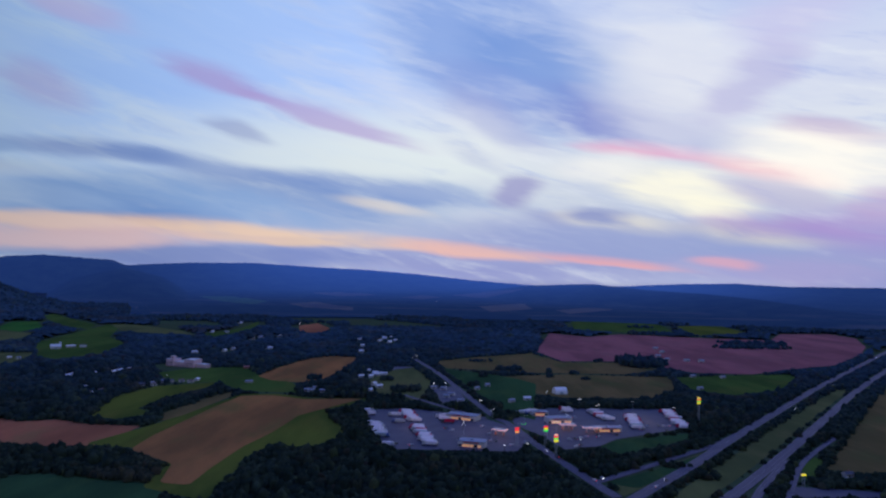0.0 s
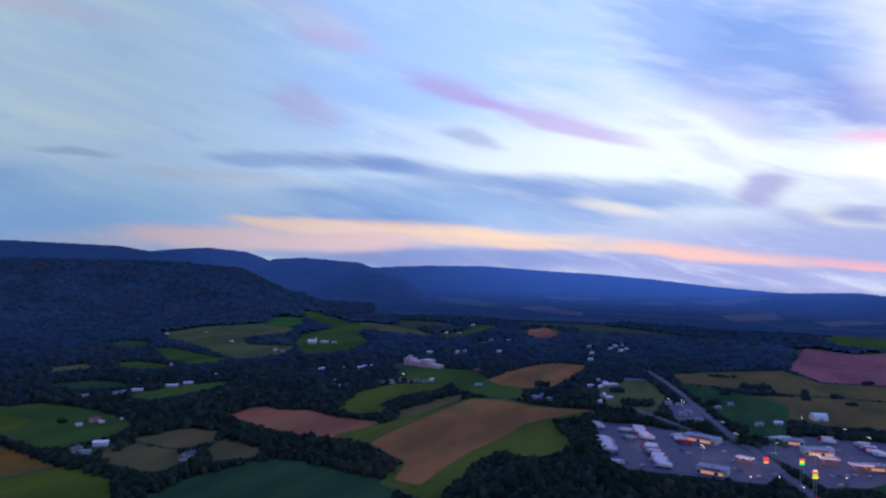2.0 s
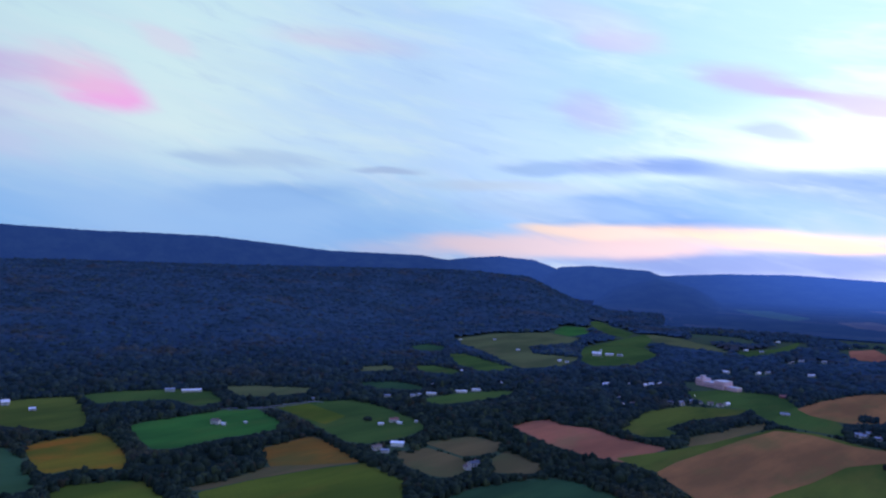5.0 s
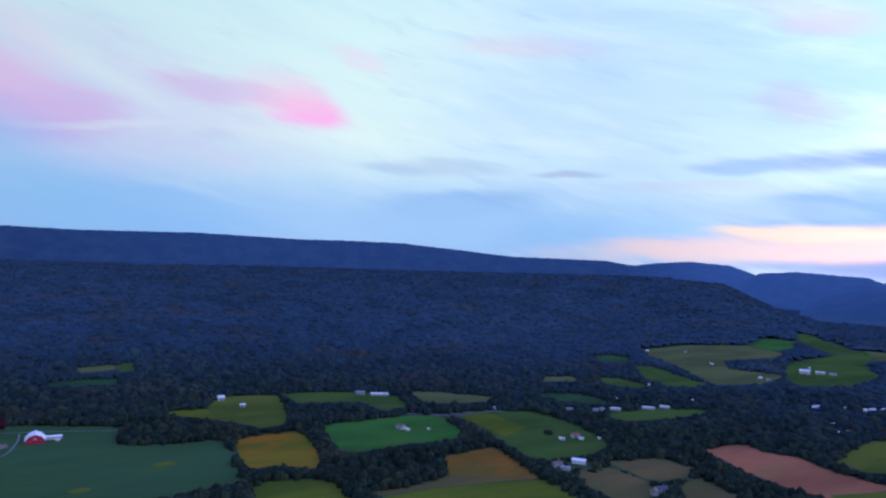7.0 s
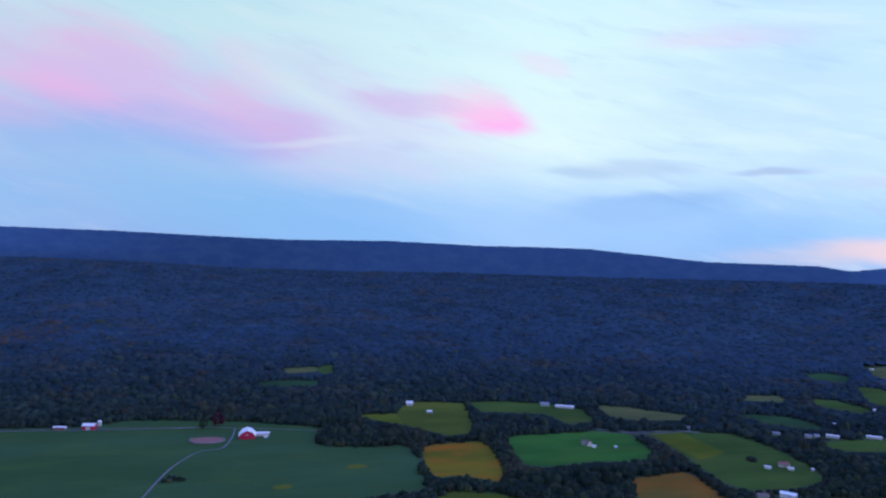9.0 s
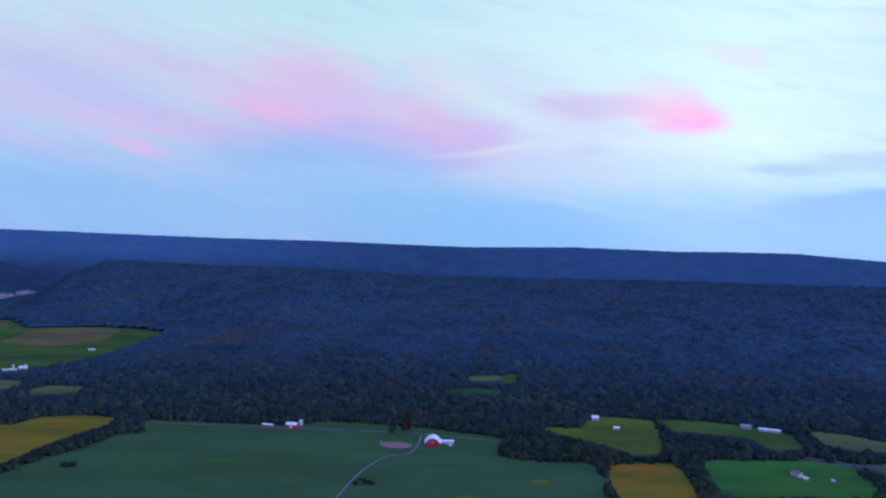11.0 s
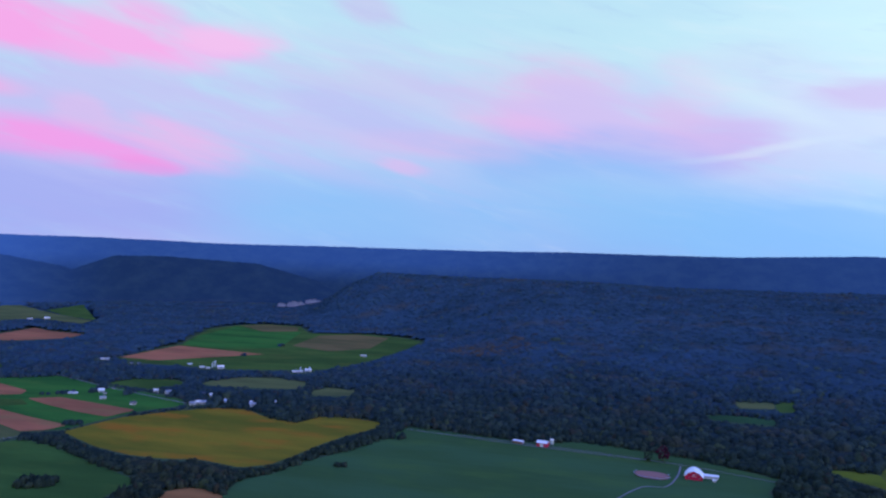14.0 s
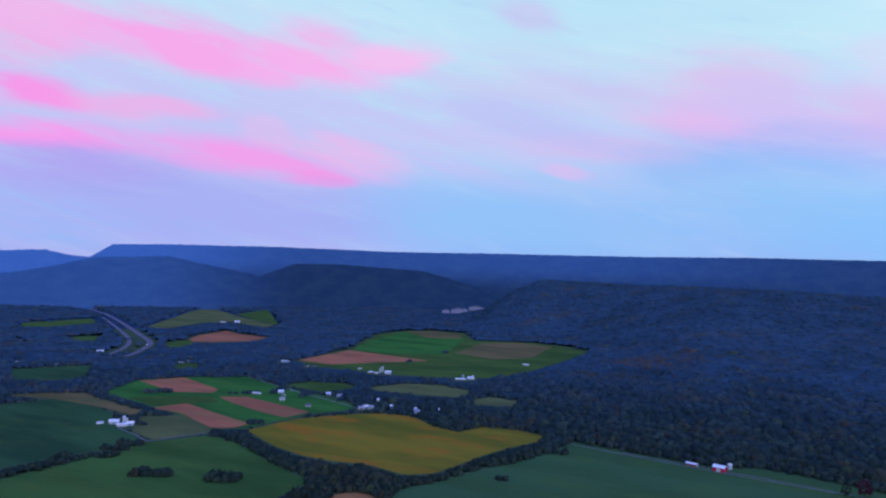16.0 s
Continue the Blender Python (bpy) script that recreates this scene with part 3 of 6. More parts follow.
def build_ground():
    rng = np.random.default_rng(4)
    az = np.radians(np.concatenate([np.arange(-45, 165, 0.25), np.arange(165, 315, 1.5)]))
    rr = np.concatenate([[3, 60, 150, 250], np.geomspace(420, EDGE, 150)])
    A, R = np.meshgrid(az, rr, indexing="ij")
    X, Y = -np.sin(A) * R, np.cos(A) * R
    Z = land(X, Y)
    # treetops roughen the wooded heights
    Z += smooth((R - 2900) / 300) * rng.uniform(-1, 1, Z.shape) * np.clip(Z / 60, 0, 1) * 5.5
    n, m = A.shape
    i = np.arange(n)[:, None]
    j = np.arange(m - 1)[None, :]
    a, b = i * m + j, ((i + 1) % n) * m + j
    faces = np.stack([a, a + 1, b + 1, b], -1).reshape(-1, 4)
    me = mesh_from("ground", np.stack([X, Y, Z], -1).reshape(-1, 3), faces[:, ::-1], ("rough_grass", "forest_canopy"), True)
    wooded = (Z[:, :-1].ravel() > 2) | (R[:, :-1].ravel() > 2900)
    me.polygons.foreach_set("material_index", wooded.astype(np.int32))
    tagged(new("ground", me), "valley floor and long wooded ridges under dusk light", "ground", kind="structure")


# open fields on the hazy far floor of the valley: kind, plan outline
FAR_FIELDS = [
    ("green", [(-1166, 3397), (-1011, 3449), (-799, 3261), (-808, 3035), (-982, 3178)]),
    ("tan", [(-676, 3129), (-584, 3291), (-372, 2938), (-333, 2691), (-552, 2868)]),
    ("tan", [(-704, 3794), (-539, 3832), (-364, 3751), (-485, 3649)]),
    ("brown", [(-202, 3641), (-108, 3776), (14, 3704), (-102, 3559)]),
    ("brown", [(-670, 3743), (-440, 3840), (-338, 3739), (-532, 3626)]),
    ("brown", [(-632, 3117), (-482, 3123), (-375, 2876), (-505, 2832)]),
    ("tan", [(486, 2980), (660, 3188), (767, 3102), (496, 2708)]),
    ("brown", [(54, 3819), (249, 4010), (463, 3904), (200, 3688)]),
    ("tan", [(174, 3194), (405, 3412), (398, 3041), (196, 2768)]),
]


def build_backdrop():
    """The blue ranges at the end of the valley, kilometres behind the rest."""
    rng = np.random.default_rng(9)
    az, rr = np.radians(np.arange(-45, 168, 0.2)), np.linspace(2350, EDGE + 30, 112)
    A, R = np.meshgrid(az, rr, indexing="ij")
    X, Y = -np.sin(A) * R, np.cos(A) * R
    near = smooth((R - 2350) / 200) * smooth((25 - np.degrees(A)) / 3)
    Z = raised(75 * smooth((R - 3100) / 1700) - 3 + 9 * near, FAR_RIDGES, np.degrees(A), R)
    Z += rng.uniform(-1, 1, Z.shape) * np.clip((Z - 40) / 60, 0, 1) * 1.6
    n, m = A.shape
    a = (np.arange(n - 1)[:, None] * m + np.arange(m - 1)[None, :])
    faces = np.stack([a, a + 1, a + m + 1, a + m], -1).reshape(-1, 4)
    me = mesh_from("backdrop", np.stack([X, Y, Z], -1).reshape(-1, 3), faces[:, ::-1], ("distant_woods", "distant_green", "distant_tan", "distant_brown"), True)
    kinds = np.zeros((n, m))
    for kind, outline in FAR_FIELDS:
        kinds[inside(outline, X, Y)] = ("green", "tan", "brown").index(kind) + 1
    me.polygons.foreach_set("material_index", kinds[:-1, :-1].ravel().astype(np.int32))
    tagged(new("backdrop", me), "hazy blue wooded ranges closing the valley", "mountains", kind="structure")


build_ground()
build_backdrop()

FIELDS = []
FIELD_LABELS = {
    "lime": "yellow-green ripening field", "plum": "wide plum-red bare ploughed field", "dull": "dull grey-green mown field",     "green": "green hay meadow between dark hedgerows", "bright": "bright green pasture bordered by trees", "grass": "lush green pasture with a few bushes", "deep": "dark green field of low crop",
    "soy": "wide blue-green soybean field beside the red barns", "olive": "olive green half-ripe field", "yellow": "yellowing soybean field with green patches",
    "orange": "orange-brown ripe strip of crop", "tan": "tan harvested grain field with faint rows", "brown": "dull brown stubble field", "red": "reddish bare ploughed field",
    "asphalt": "grey asphalt parking lot"}


def rounded(points, cut=0.22):
    """A plan outline with its corners cut and slightly wavering edges, as fields have."""
    out = []
    k = len(points)
    for i in range(k):
        p, q = Vector(points[i]), Vector(points[(i + 1) % k])
        c = min(cut, 3.5 / max((q - p).length, 1.0))
        out += [p.lerp(q, c), p.lerp(q, 1 - c)]
    return out


def field(kind, layer, points):
    pts = [Vector(p) for p in points] if kind == "asphalt" else rounded(points)
    FIELDS.append([(p.x, p.y) for p in pts])
    bm = bmesh.new()
    z = 0.12 + 0.12 * layer + 0.004 * (len(FIELDS) % 20)
    vs = [bm.verts.new((p.x, p.y, float(land(p.x, p.y)) + z)) for p in pts]
    f = bm.faces.new(vs)
    f.normal_update()
    if f.normal.z < 0:
        f.normal_flip()
    bmesh.ops.triangulate(bm, faces=bm.faces[:])
    if max(v.co.z for v in bm.verts) > 2 or max(v.co.xy.length for v in bm.verts) > 1200:
        for _ in range(4):
            long = [e for e in bm.edges if e.calc_length() > 45]
            if long:
                bmesh.ops.subdivide_edges(bm, edges=long, cuts=1)
        bmesh.ops.triangulate(bm, faces=bm.faces[:])
        for v in bm.verts:
            rise = float(land(v.co.x, v.co.y))
            v.co.z = rise + z + min(rise, 4.0) * 0.1
    me = bpy.data.meshes.new("field")
    bm.to_mesh(me)
    bm.free()
    me.materials.append(MATS[kind])
    name = "parking_lot" if kind == "asphalt" else "field"
    tagged(new(name, me), FIELD_LABELS[kind], "parking lot" if kind == "asphalt" else "field", kind="structure")


ROADS = []
ROAD_LABELS = {"asphalt": "grey asphalt road with painted edge lines", "gravel": "pale gravel farm lane"}


def ribbon(points, offset, half, z):
    """A strip along a smooth plan line."""
    fine = []
    k = len(points)
    P = [Vector(p) for p in points]
    for i in range(k - 1):
        a, b, c, d = P[max(i - 1, 0)], P[i], P[i + 1], P[min(i + 2, k - 1)]
        for s in range(8):
            t = s / 8
            fine.append(0.5 * (2 * b + (c - a) * t + (2 * a - 5 * b + 4 * c - d) * t * t + (3 * b - a - 3 * c + d) * t ** 3))
    fine.append(P[-1])
    verts, faces = [], []
    for i, p in enumerate(fine):
        q = fine[min(i + 1, len(fine) - 1)] - fine[max(i - 1, 0)]
        side = Vector((-q.y, q.x)).normalized()
        for s in (-1, 1):
            e = p + side * (offset + s * half)
            verts.append((e.x, e.y, float(land(e.x, e.y)) + z))
        if i:
            j = 2 * i
            faces.append((j - 2, j - 1, j + 1, j))
    return fine, verts, faces


def road(kind, width, points):
    z = 0.50 + 0.015 * len(ROADS)
    fine, v, f = ribbon(points, 0, width / 2, z)
    ROADS.append((fine, width))
    ob = tagged(new("road", mesh_from("road", v, [q[::-1] for q in f], "worn_road" if kind == "asphalt" else "gravel")), ROAD_LABELS[kind], "road", kind="structure")
    if kind == "asphalt":
        for off, half in ((-width / 2 + 0.9, 0.07), (width / 2 - 0.9, 0.07), (0, 0.08)):
            _, v, f = ribbon(points, off, half, z + 0.02)
            line = new("lane_line", mesh_from("lane_line", v, [q[::-1] for q in f], "line_paint"))
            line.parent = ob


# the valley floor, field by field
field("deep", 0, [(-341, 379), (-345, 454), (-337, 486), (-320, 526), (-296, 533), (-241, 520), (-212, 513), (-193, 494), (-179, 407), (-294, 340)])
field("orange", 0, [(-550, 405), (-558, 467), (-534, 466), (-457, 443), (-495, 377)])
field("brown", 0, [(-492, 296), (-487, 329), (-498, 377), (-476, 410), (-457, 443), (-467, 404), (-476, 348), (-478, 303)])
field("lime", 0, [(-476, 301), (-475, 347), (-466, 403), (-452, 444), (-390, 431), (-325, 367), (-391, 264)])
field("green", 0, [(-700, 527), (-703, 573), (-672, 624), (-623, 624), (-546, 602), (-507, 580), (-495, 533), (-499, 489), (-521, 480), (-593, 501)])
field("lime", 1, [(-699, 523), (-696, 567), (-607, 554), (-589, 509)])
field("brown", 0, [(-470, 531), (-453, 589), (-415, 591), (-400, 562), (-401, 540), (-411, 523), (-451, 530)])
field("brown", 0, [(-461, 486), (-451, 522), (-406, 518), (-384, 501), (-372, 470), (-386, 459), (-421, 463)])
field("brown", 0, [(-388, 539), (-395, 571), (-340, 553), (-335, 526), (-361, 504)])
field("red", 0, [(-455, 657), (-456, 689), (-445, 724), (-422, 706), (-389, 719), (-352, 702), (-316, 698), (-294, 698), (-300, 617), (-340, 614), (-385, 624), (-414, 639)])
field("olive", 0, [(-312, 624), (-286, 702), (-268, 790), (-248, 882), (-208, 892), (-155, 864), (-84, 871), (-105, 823), (-129, 797), (-112, 736), (-92, 697), (-97, 658), (-111, 633), (-129, 626), (-147, 641), (-160, 598), (-158, 550), (-158, 515), (-157, 477), (-211, 504), (-216, 567), (-247, 604)])
field("tan", 1, [(-265, 607), (-267, 656), (-256, 795), (-245, 871), (-212, 880), (-166, 856), (-95, 867), (-126, 809), (-152, 760), (-161, 678), (-173, 625), (-179, 553), (-180, 511), (-203, 515), (-213, 565)])
field("olive", 0, [(-367, 741), (-392, 855), (-376, 931), (-308, 975), (-308, 926), (-334, 849), (-335, 783), (-309, 762), (-330, 726)])
field("brown", 0, [(-298, 758), (-279, 864), (-266, 906), (-256, 872), (-273, 750), (-284, 720)])
field("green", 0, [(-424, 1043), (-390, 1108), (-311, 1129), (-270, 1045), (-205, 979), (-179, 903), (-225, 902), (-257, 912), (-308, 975), (-355, 964)])
field("tan", 0, [(-267, 1034), (-262, 1116), (-235, 1243), (-201, 1294), (-150, 1276), (-155, 1136), (-168, 1016), (-199, 983), (-242, 1000)])
field("red", 0, [(-402, 1980), (-367, 2083), (-307, 1923), (-294, 1788), (-354, 1768)])
field("bright", 0, [(-1129, 1803), (-1191, 1950), (-1135, 1976), (-1014, 1792), (-995, 1659), (-1073, 1707)])
field("green", 0, [(-1215, 2149), (-1232, 2248), (-931, 1902), (-881, 1758), (-971, 1832), (-1121, 2013)])
field("dull", 0, [(-1115, 1341), (-1147, 1542), (-1088, 1705), (-944, 1626), (-906, 1515), (-917, 1358), (-825, 1244), (-775, 1262), (-731, 1270), (-689, 1142), (-713, 1048), (-776, 1088), (-931, 1205), (-1040, 1263)])
field("green", 0, [(-925, 1091), (-912, 1123), (-721, 1033), (-719, 983), (-747, 964), (-820, 994)])
field("green", 0, [(-844, 912), (-830, 941), (-761, 934), (-744, 895), (-801, 878)])
field("dull", 0, [(-890, 826), (-870, 885), (-832, 851), (-852, 795)])
field("deep", 0, [(-1058, 1113), (-1070, 1187), (-1011, 1178), (-959, 1117), (-1000, 1086)])
field("green", 0, [(-824, 1436), (-869, 1695), (-910, 1920), (-850, 1869), (-744, 1580), (-650, 1449), (-612, 1262), (-650, 1182), (-710, 1234)])
field("dull", 0, [(-908, 1927), (-821, 1911), (-654, 1768), (-580, 1661), (-643, 1659), (-748, 1716), (-785, 1731)])
field("deep", 0, [(-773, 712), (-746, 767), (-685, 768), (-674, 745), (-720, 709)])
field("green", 0, [(-622, 697), (-625, 753), (-598, 832), (-577, 837), (-570, 773), (-581, 703), (-600, 682)])
field("bright", 0, [(-709, 355), (-717, 375), (-718, 434), (-719, 473), (-703, 501), (-627, 482), (-607, 471), (-601, 432), (-608, 402), (-600, 350), (-610, 332), (-660, 341)])
field("green", 0, [(-906, 385), (-902, 432), (-875, 486), (-839, 519), (-767, 498), (-760, 458), (-817, 457), (-827, 430), (-845, 378)])
field("dull", 0, [(-855, 551), (-837, 588), (-811, 605), (-770, 642), (-751, 617), (-762, 555), (-786, 530)])
field("olive", 0, [(-858, 272), (-916, 304), (-913, 337), (-898, 374), (-838, 361), (-774, 343), (-740, 326), (-728, 299), (-757, 284), (-787, 264)])
field("lime", 1, [(-847, 220), (-852, 248), (-848, 270), (-790, 264), (-816, 239)])
field("yellow", 0, [(-687, 253), (-700, 274), (-700, 304), (-701, 323), (-671, 322), (-593, 304), (-566, 288), (-593, 261), (-590, 238), (-622, 239)])
field("lime", 0, [(-539, 222), (-555, 238), (-542, 268), (-528, 284), (-500, 281), (-476, 277), (-428, 259), (-462, 203)])
field("soy", 0, [(-857, -235), (-850, -164), (-840, -94), (-846, -59), (-865, -31), (-858, 15), (-839, 85), (-814, 131), (-788, 171), (-741, 152), (-718, 156), (-703, 193), (-699, 239), (-654, 240), (-563, 221), (-470, -253), (-557, -291), (-593, -300), (-621, -284), (-670, -276), (-731, -252), (-789, -241)])
field("olive", 1, [(-641, 168), (-645, 184), (-633, 190), (-630, 171)])
field("olive", 1, [(-595, 100), (-600, 114), (-588, 118), (-586, 104)])
field("yellow", 0, [(-673, -580), (-758, -578), (-816, -547), (-856, -510), (-866, -469), (-831, -413), (-819, -369), (-865, -358), (-875, -321), (-866, -272), (-833, -269), (-779, -286), (-738, -293), (-681, -297), (-647, -302), (-628, -323), (-637, -373), (-625, -410), (-624, -447), (-636, -499)])
field("grass", 0, [(-394, -609), (-452, -610), (-488, -612), (-532, -620), (-571, -622), (-631, -590), (-621, -539), (-590, -464), (-569, -408), (-558, -379), (-527, -377), (-493, -369), (-410, -342), (-327, -477)])
field("deep", 0, [(-570, -956), (-650, -943), (-660, -872), (-636, -776), (-599, -736), (-581, -669), (-564, -629), (-522, -631), (-471, -641), (-414, -648)])
field("brown", 1, [(-621, -1027), (-678, -990), (-705, -953), (-687, -863), (-673, -774), (-647, -760), (-655, -839), (-650, -943)])
field("dull", 0, [(-647, -748), (-689, -706), (-664, -626), (-638, -606), (-578, -626), (-590, -681)])
field("bright", 0, [(-729, -937), (-832, -1000), (-906, -966), (-974, -891), (-941, -790), (-903, -637), (-887, -581), (-855, -559), (-794, -585), (-730, -588), (-682, -589), (-657, -619), (-685, -712), (-698, -779), (-720, -886)])
field("green", 1, [(-722, -875), (-775, -834), (-799, -778), (-773, -738), (-743, -772), (-701, -787)])
field("red", 2, [(-829, -994), (-899, -965), (-851, -826), (-825, -808), (-792, -861)])
field("red", 2, [(-692, -780), (-744, -771), (-718, -678), (-701, -600), (-672, -603), (-656, -622), (-692, -722)])
field("red", 2, [(-806, -776), (-831, -743), (-813, -647), (-802, -592), (-755, -594), (-763, -647), (-784, -723)])
field("green", 0, [(-1200, -980), (-1336, -1012), (-1476, -1036), (-1632, -1120), (-1847, -1224), (-2040, -1242), (-2113, -1175), (-2078, -1047), (-1895, -919), (-1922, -866), (-1960, -755), (-1925, -654), (-1859, -556), (-1681, -532), (-1466, -519), (-1316, -530), (-1243, -550), (-1199, -629), (-1172, -687), (-1174, -769), (-1164, -871)])
field("bright", 1, [(-1456, -1021), (-1652, -1121), (-1975, -1214), (-1857, -1057), (-1911, -952), (-1523, -800), (-1449, -867)])
field("brown", 1, [(-2021, -1230), (-2093, -1163), (-2057, -1044), (-1936, -977), (-1864, -1050)])
field("brown", 1, [(-1574, -796), (-1856, -863), (-1933, -783), (-1892, -667), (-1615, -609), (-1520, -668)])
field("red", 1, [(-1210, -983), (-1440, -1019), (-1409, -845), (-1398, -762), (-1278, -844), (-1208, -885)])
field("dull", 0, [(-1017, -653), (-1094, -632), (-1122, -575), (-1099, -496), (-1038, -488), (-1023, -534), (-1006, -621)])
field("dull", 0, [(-1027, -460), (-1070, -446), (-1065, -392), (-1021, -388), (-998, -437)])
field("green", 0, [(-952, -776), (-1005, -768), (-1029, -716), (-1006, -667), (-939, -683)])
field("dull", 0, [(-1519, -1898), (-2148, -2438), (-2330, -2513), (-2225, -2305), (-2032, -1981), (-1890, -1697), (-1780, -1633), (-1865, -1891), (-1759, -1911), (-1524, -1806)])
field("green", 0, [(-2190, -2205), (-2494, -2319), (-2072, -1871), (-1899, -1690), (-2022, -1950)])
field("red", 0, [(-1305, -1459), (-1431, -1555), (-1600, -1624), (-1553, -1510), (-1533, -1382), (-1435, -1346), (-1347, -1394)])
field("green", 1, [(-1249, -1457), (-1345, -1481), (-1294, -1409), (-1235, -1374), (-1176, -1365)])
field("green", 0, [(-1334, -2270), (-1441, -2275), (-1604, -2317), (-1504, -2126), (-1322, -2074), (-1247, -2113)])
field("green", 0, [(-1178, -1738), (-1237, -1724), (-1165, -1624), (-1127, -1664)])
field("deep", 0, [(-767, -1272), (-832, -1250), (-890, -1217), (-823, -1115), (-771, -1098), (-743, -1115), (-710, -1166)])
field("green", 0, [(-993, -1117), (-1038, -1102), (-1013, -1054), (-974, -1065)])
field("dull", 0, [(-1235, 168), (-1255, 231), (-1196, 224), (-1184, 175)])
field("green", 0, [(-1255, 233), (-1279, 268), (-1181, 249), (-1172, 224)])
field("deep", 0, [(-1097, 116), (-1117, 159), (-1104, 218), (-1065, 204), (-1065, 130)])
field("plum", 0, [(192, 1433), (288, 1881), (371, 1781), (480, 1885), (606, 1826), (705, 1798), (829, 1775), (950, 1978), (1104, 2009), (1102, 1871), (988, 1640), (879, 1477), (718, 1285), (589, 1209), (505, 1145), (414, 1153), (380, 1218), (329, 1288), (220, 1273)])
field("brown", 0, [(-8, 1241), (73, 1320), (178, 1391), (217, 1257), (324, 1271), (369, 1181), (287, 1119), (153, 1121), (64, 1143), (9, 1156)])
field("brown", 0, [(53, 1061), (195, 1108), (282, 1100), (358, 1097), (325, 977), (269, 906), (159, 899), (92, 953)])
field("green", 0, [(363, 1092), (470, 1129), (573, 1153), (553, 1096), (477, 993), (391, 939), (349, 980)])
field("green", 0, [(450, 2467), (612, 2742), (705, 2262), (649, 1954), (505, 1943), (381, 2033)])
field("olive", 0, [(741, 2222), (911, 2310), (860, 1997), (687, 1891)])
field("brown", 0, [(637, 1010), (556, 910), (428, 732), (361, 640), (318, 584), (334, 572), (363, 576), (394, 573), (946, 1374)])
field("green", 0, [(-568, 1680), (-533, 1854), (-551, 2133), (-501, 1907), (-519, 1619)])
field("tan", 0, [(-538, -340), (-559, -329), (-560, -310), (-549, -286), (-491, -251), (-481, -303)])
field("deep", 0, [(3, 1149), (54, 1112), (112, 1057), (136, 1008), (102, 757), (80, 785), (58, 875), (31, 1014)])
field("dull", 0, [(-104, 1001), (-75, 1127), (-43, 1162), (-12, 1006), (-25, 866), (-68, 864)])
field("asphalt", 0, [(-11, 953), (19, 974), (31, 878), (2, 847)])
field("dull", 0, [(131, 528), (163, 562), (239, 634), (273, 668), (206, 591), (146, 518), (129, 501)])
# along the highway
field("deep", 0, [(146, 647), (168, 671), (248, 706), (248, 689), (159, 619)])
field("deep", 0, [(125, 534), (174, 572), (246, 638), (224, 604), (147, 521)])
field("dull", 0, [(184, 528), (272, 640), (397, 800), (562, 1002), (583, 1005), (421, 796), (309, 649), (236, 556), (191, 502), (156, 462), (134, 461)])
field("green", 0, [(277, 558), (328, 621), (333, 612), (291, 551)])
field("asphalt", 0, [(-86, 797), (-38, 811), (38, 776), (73, 723), (83, 660), (70, 623), (-44, 624), (-56, 664)])
field("asphalt", 0, [(77, 762), (120, 826), (273, 832), (260, 734), (168, 676), (146, 647), (112, 633), (99, 685), (78, 731)])
field("asphalt", 0, [(263, 533), (329, 523), (321, 510), (247, 506)])
field("asphalt", 0, [(-84, 1171), (-43, 1164), (-39, 1074), (-69, 1083)])
# roads
road("asphalt", 8.5, [(-47, 1269), (-10, 1121), (16, 993), (57, 781), (72, 733), (92, 634), (116, 534), (126, 499)])
road("asphalt", 7.0, [(115, 531), (146, 558), (204, 611), (264, 667), (328, 745)])
road("asphalt", 10.0, [(109, 460), (150, 513), (206, 582), (285, 687), (429, 871), (570, 1049), (856, 1397), (1157, 1761)])
road("asphalt", 10.0, [(175, 463), (206, 503), (247, 553), (323, 650), (444, 808), (568, 970), (768, 1217), (1030, 1531)])
road("asphalt", 6.5, [(203, 465), (234, 517), (262, 557), (299, 609)])
road("asphalt", 5.0, [(237, 483), (264, 530), (301, 590), (341, 641), (392, 699)])
road("gravel", 1.5, [(-841, -170), (-814, 47), (-777, 165)])
road("gravel", 1.5, [(-585, 5), (-660, 21), (-712, 43), (-722, 64), (-763, 75), (-802, 79)])
road("gravel", 1.5, [(-844, -233), (-824, -90), (-812, 39)])
road("asphalt", 15.0, [(-1979, -3099), (-1898, -2809), (-1797, -2529), (-1584, -2124), (-1351, -1706), (-1222, -1485), (-1102, -1359), (-1012, -1289)])
road("asphalt", 11.0, [(-1667, -2343), (-1441, -1938), (-1238, -1592), (-1113, -1434), (-1014, -1347)])
road("gravel", 2.6, [(-730, 465), (-720, 486), (-704, 512), (-699, 569), (-685, 585)])
road("gravel", 1.5, [(-714, 469), (-693, 528), (-696, 581)])
road("asphalt", 6.5, [(-47, 896), (13, 809), (49, 759)])

road("gravel", 2.4, [(-986, -912), (-943, -801), (-911, -709), (-866, -562)])
road("gravel", 1.5, [(-591, -712), (-579, -660), (-571, -625), (-606, -615), (-636, -603)])


# ---------------------------------------------------------------- woods and hedgerows
STAND = np.array((-21.0, 34.0))
YARDS = []   # (x, y, radius): open ground round houses


def yard(x, y, radius):
    YARDS.append((x, y, radius))


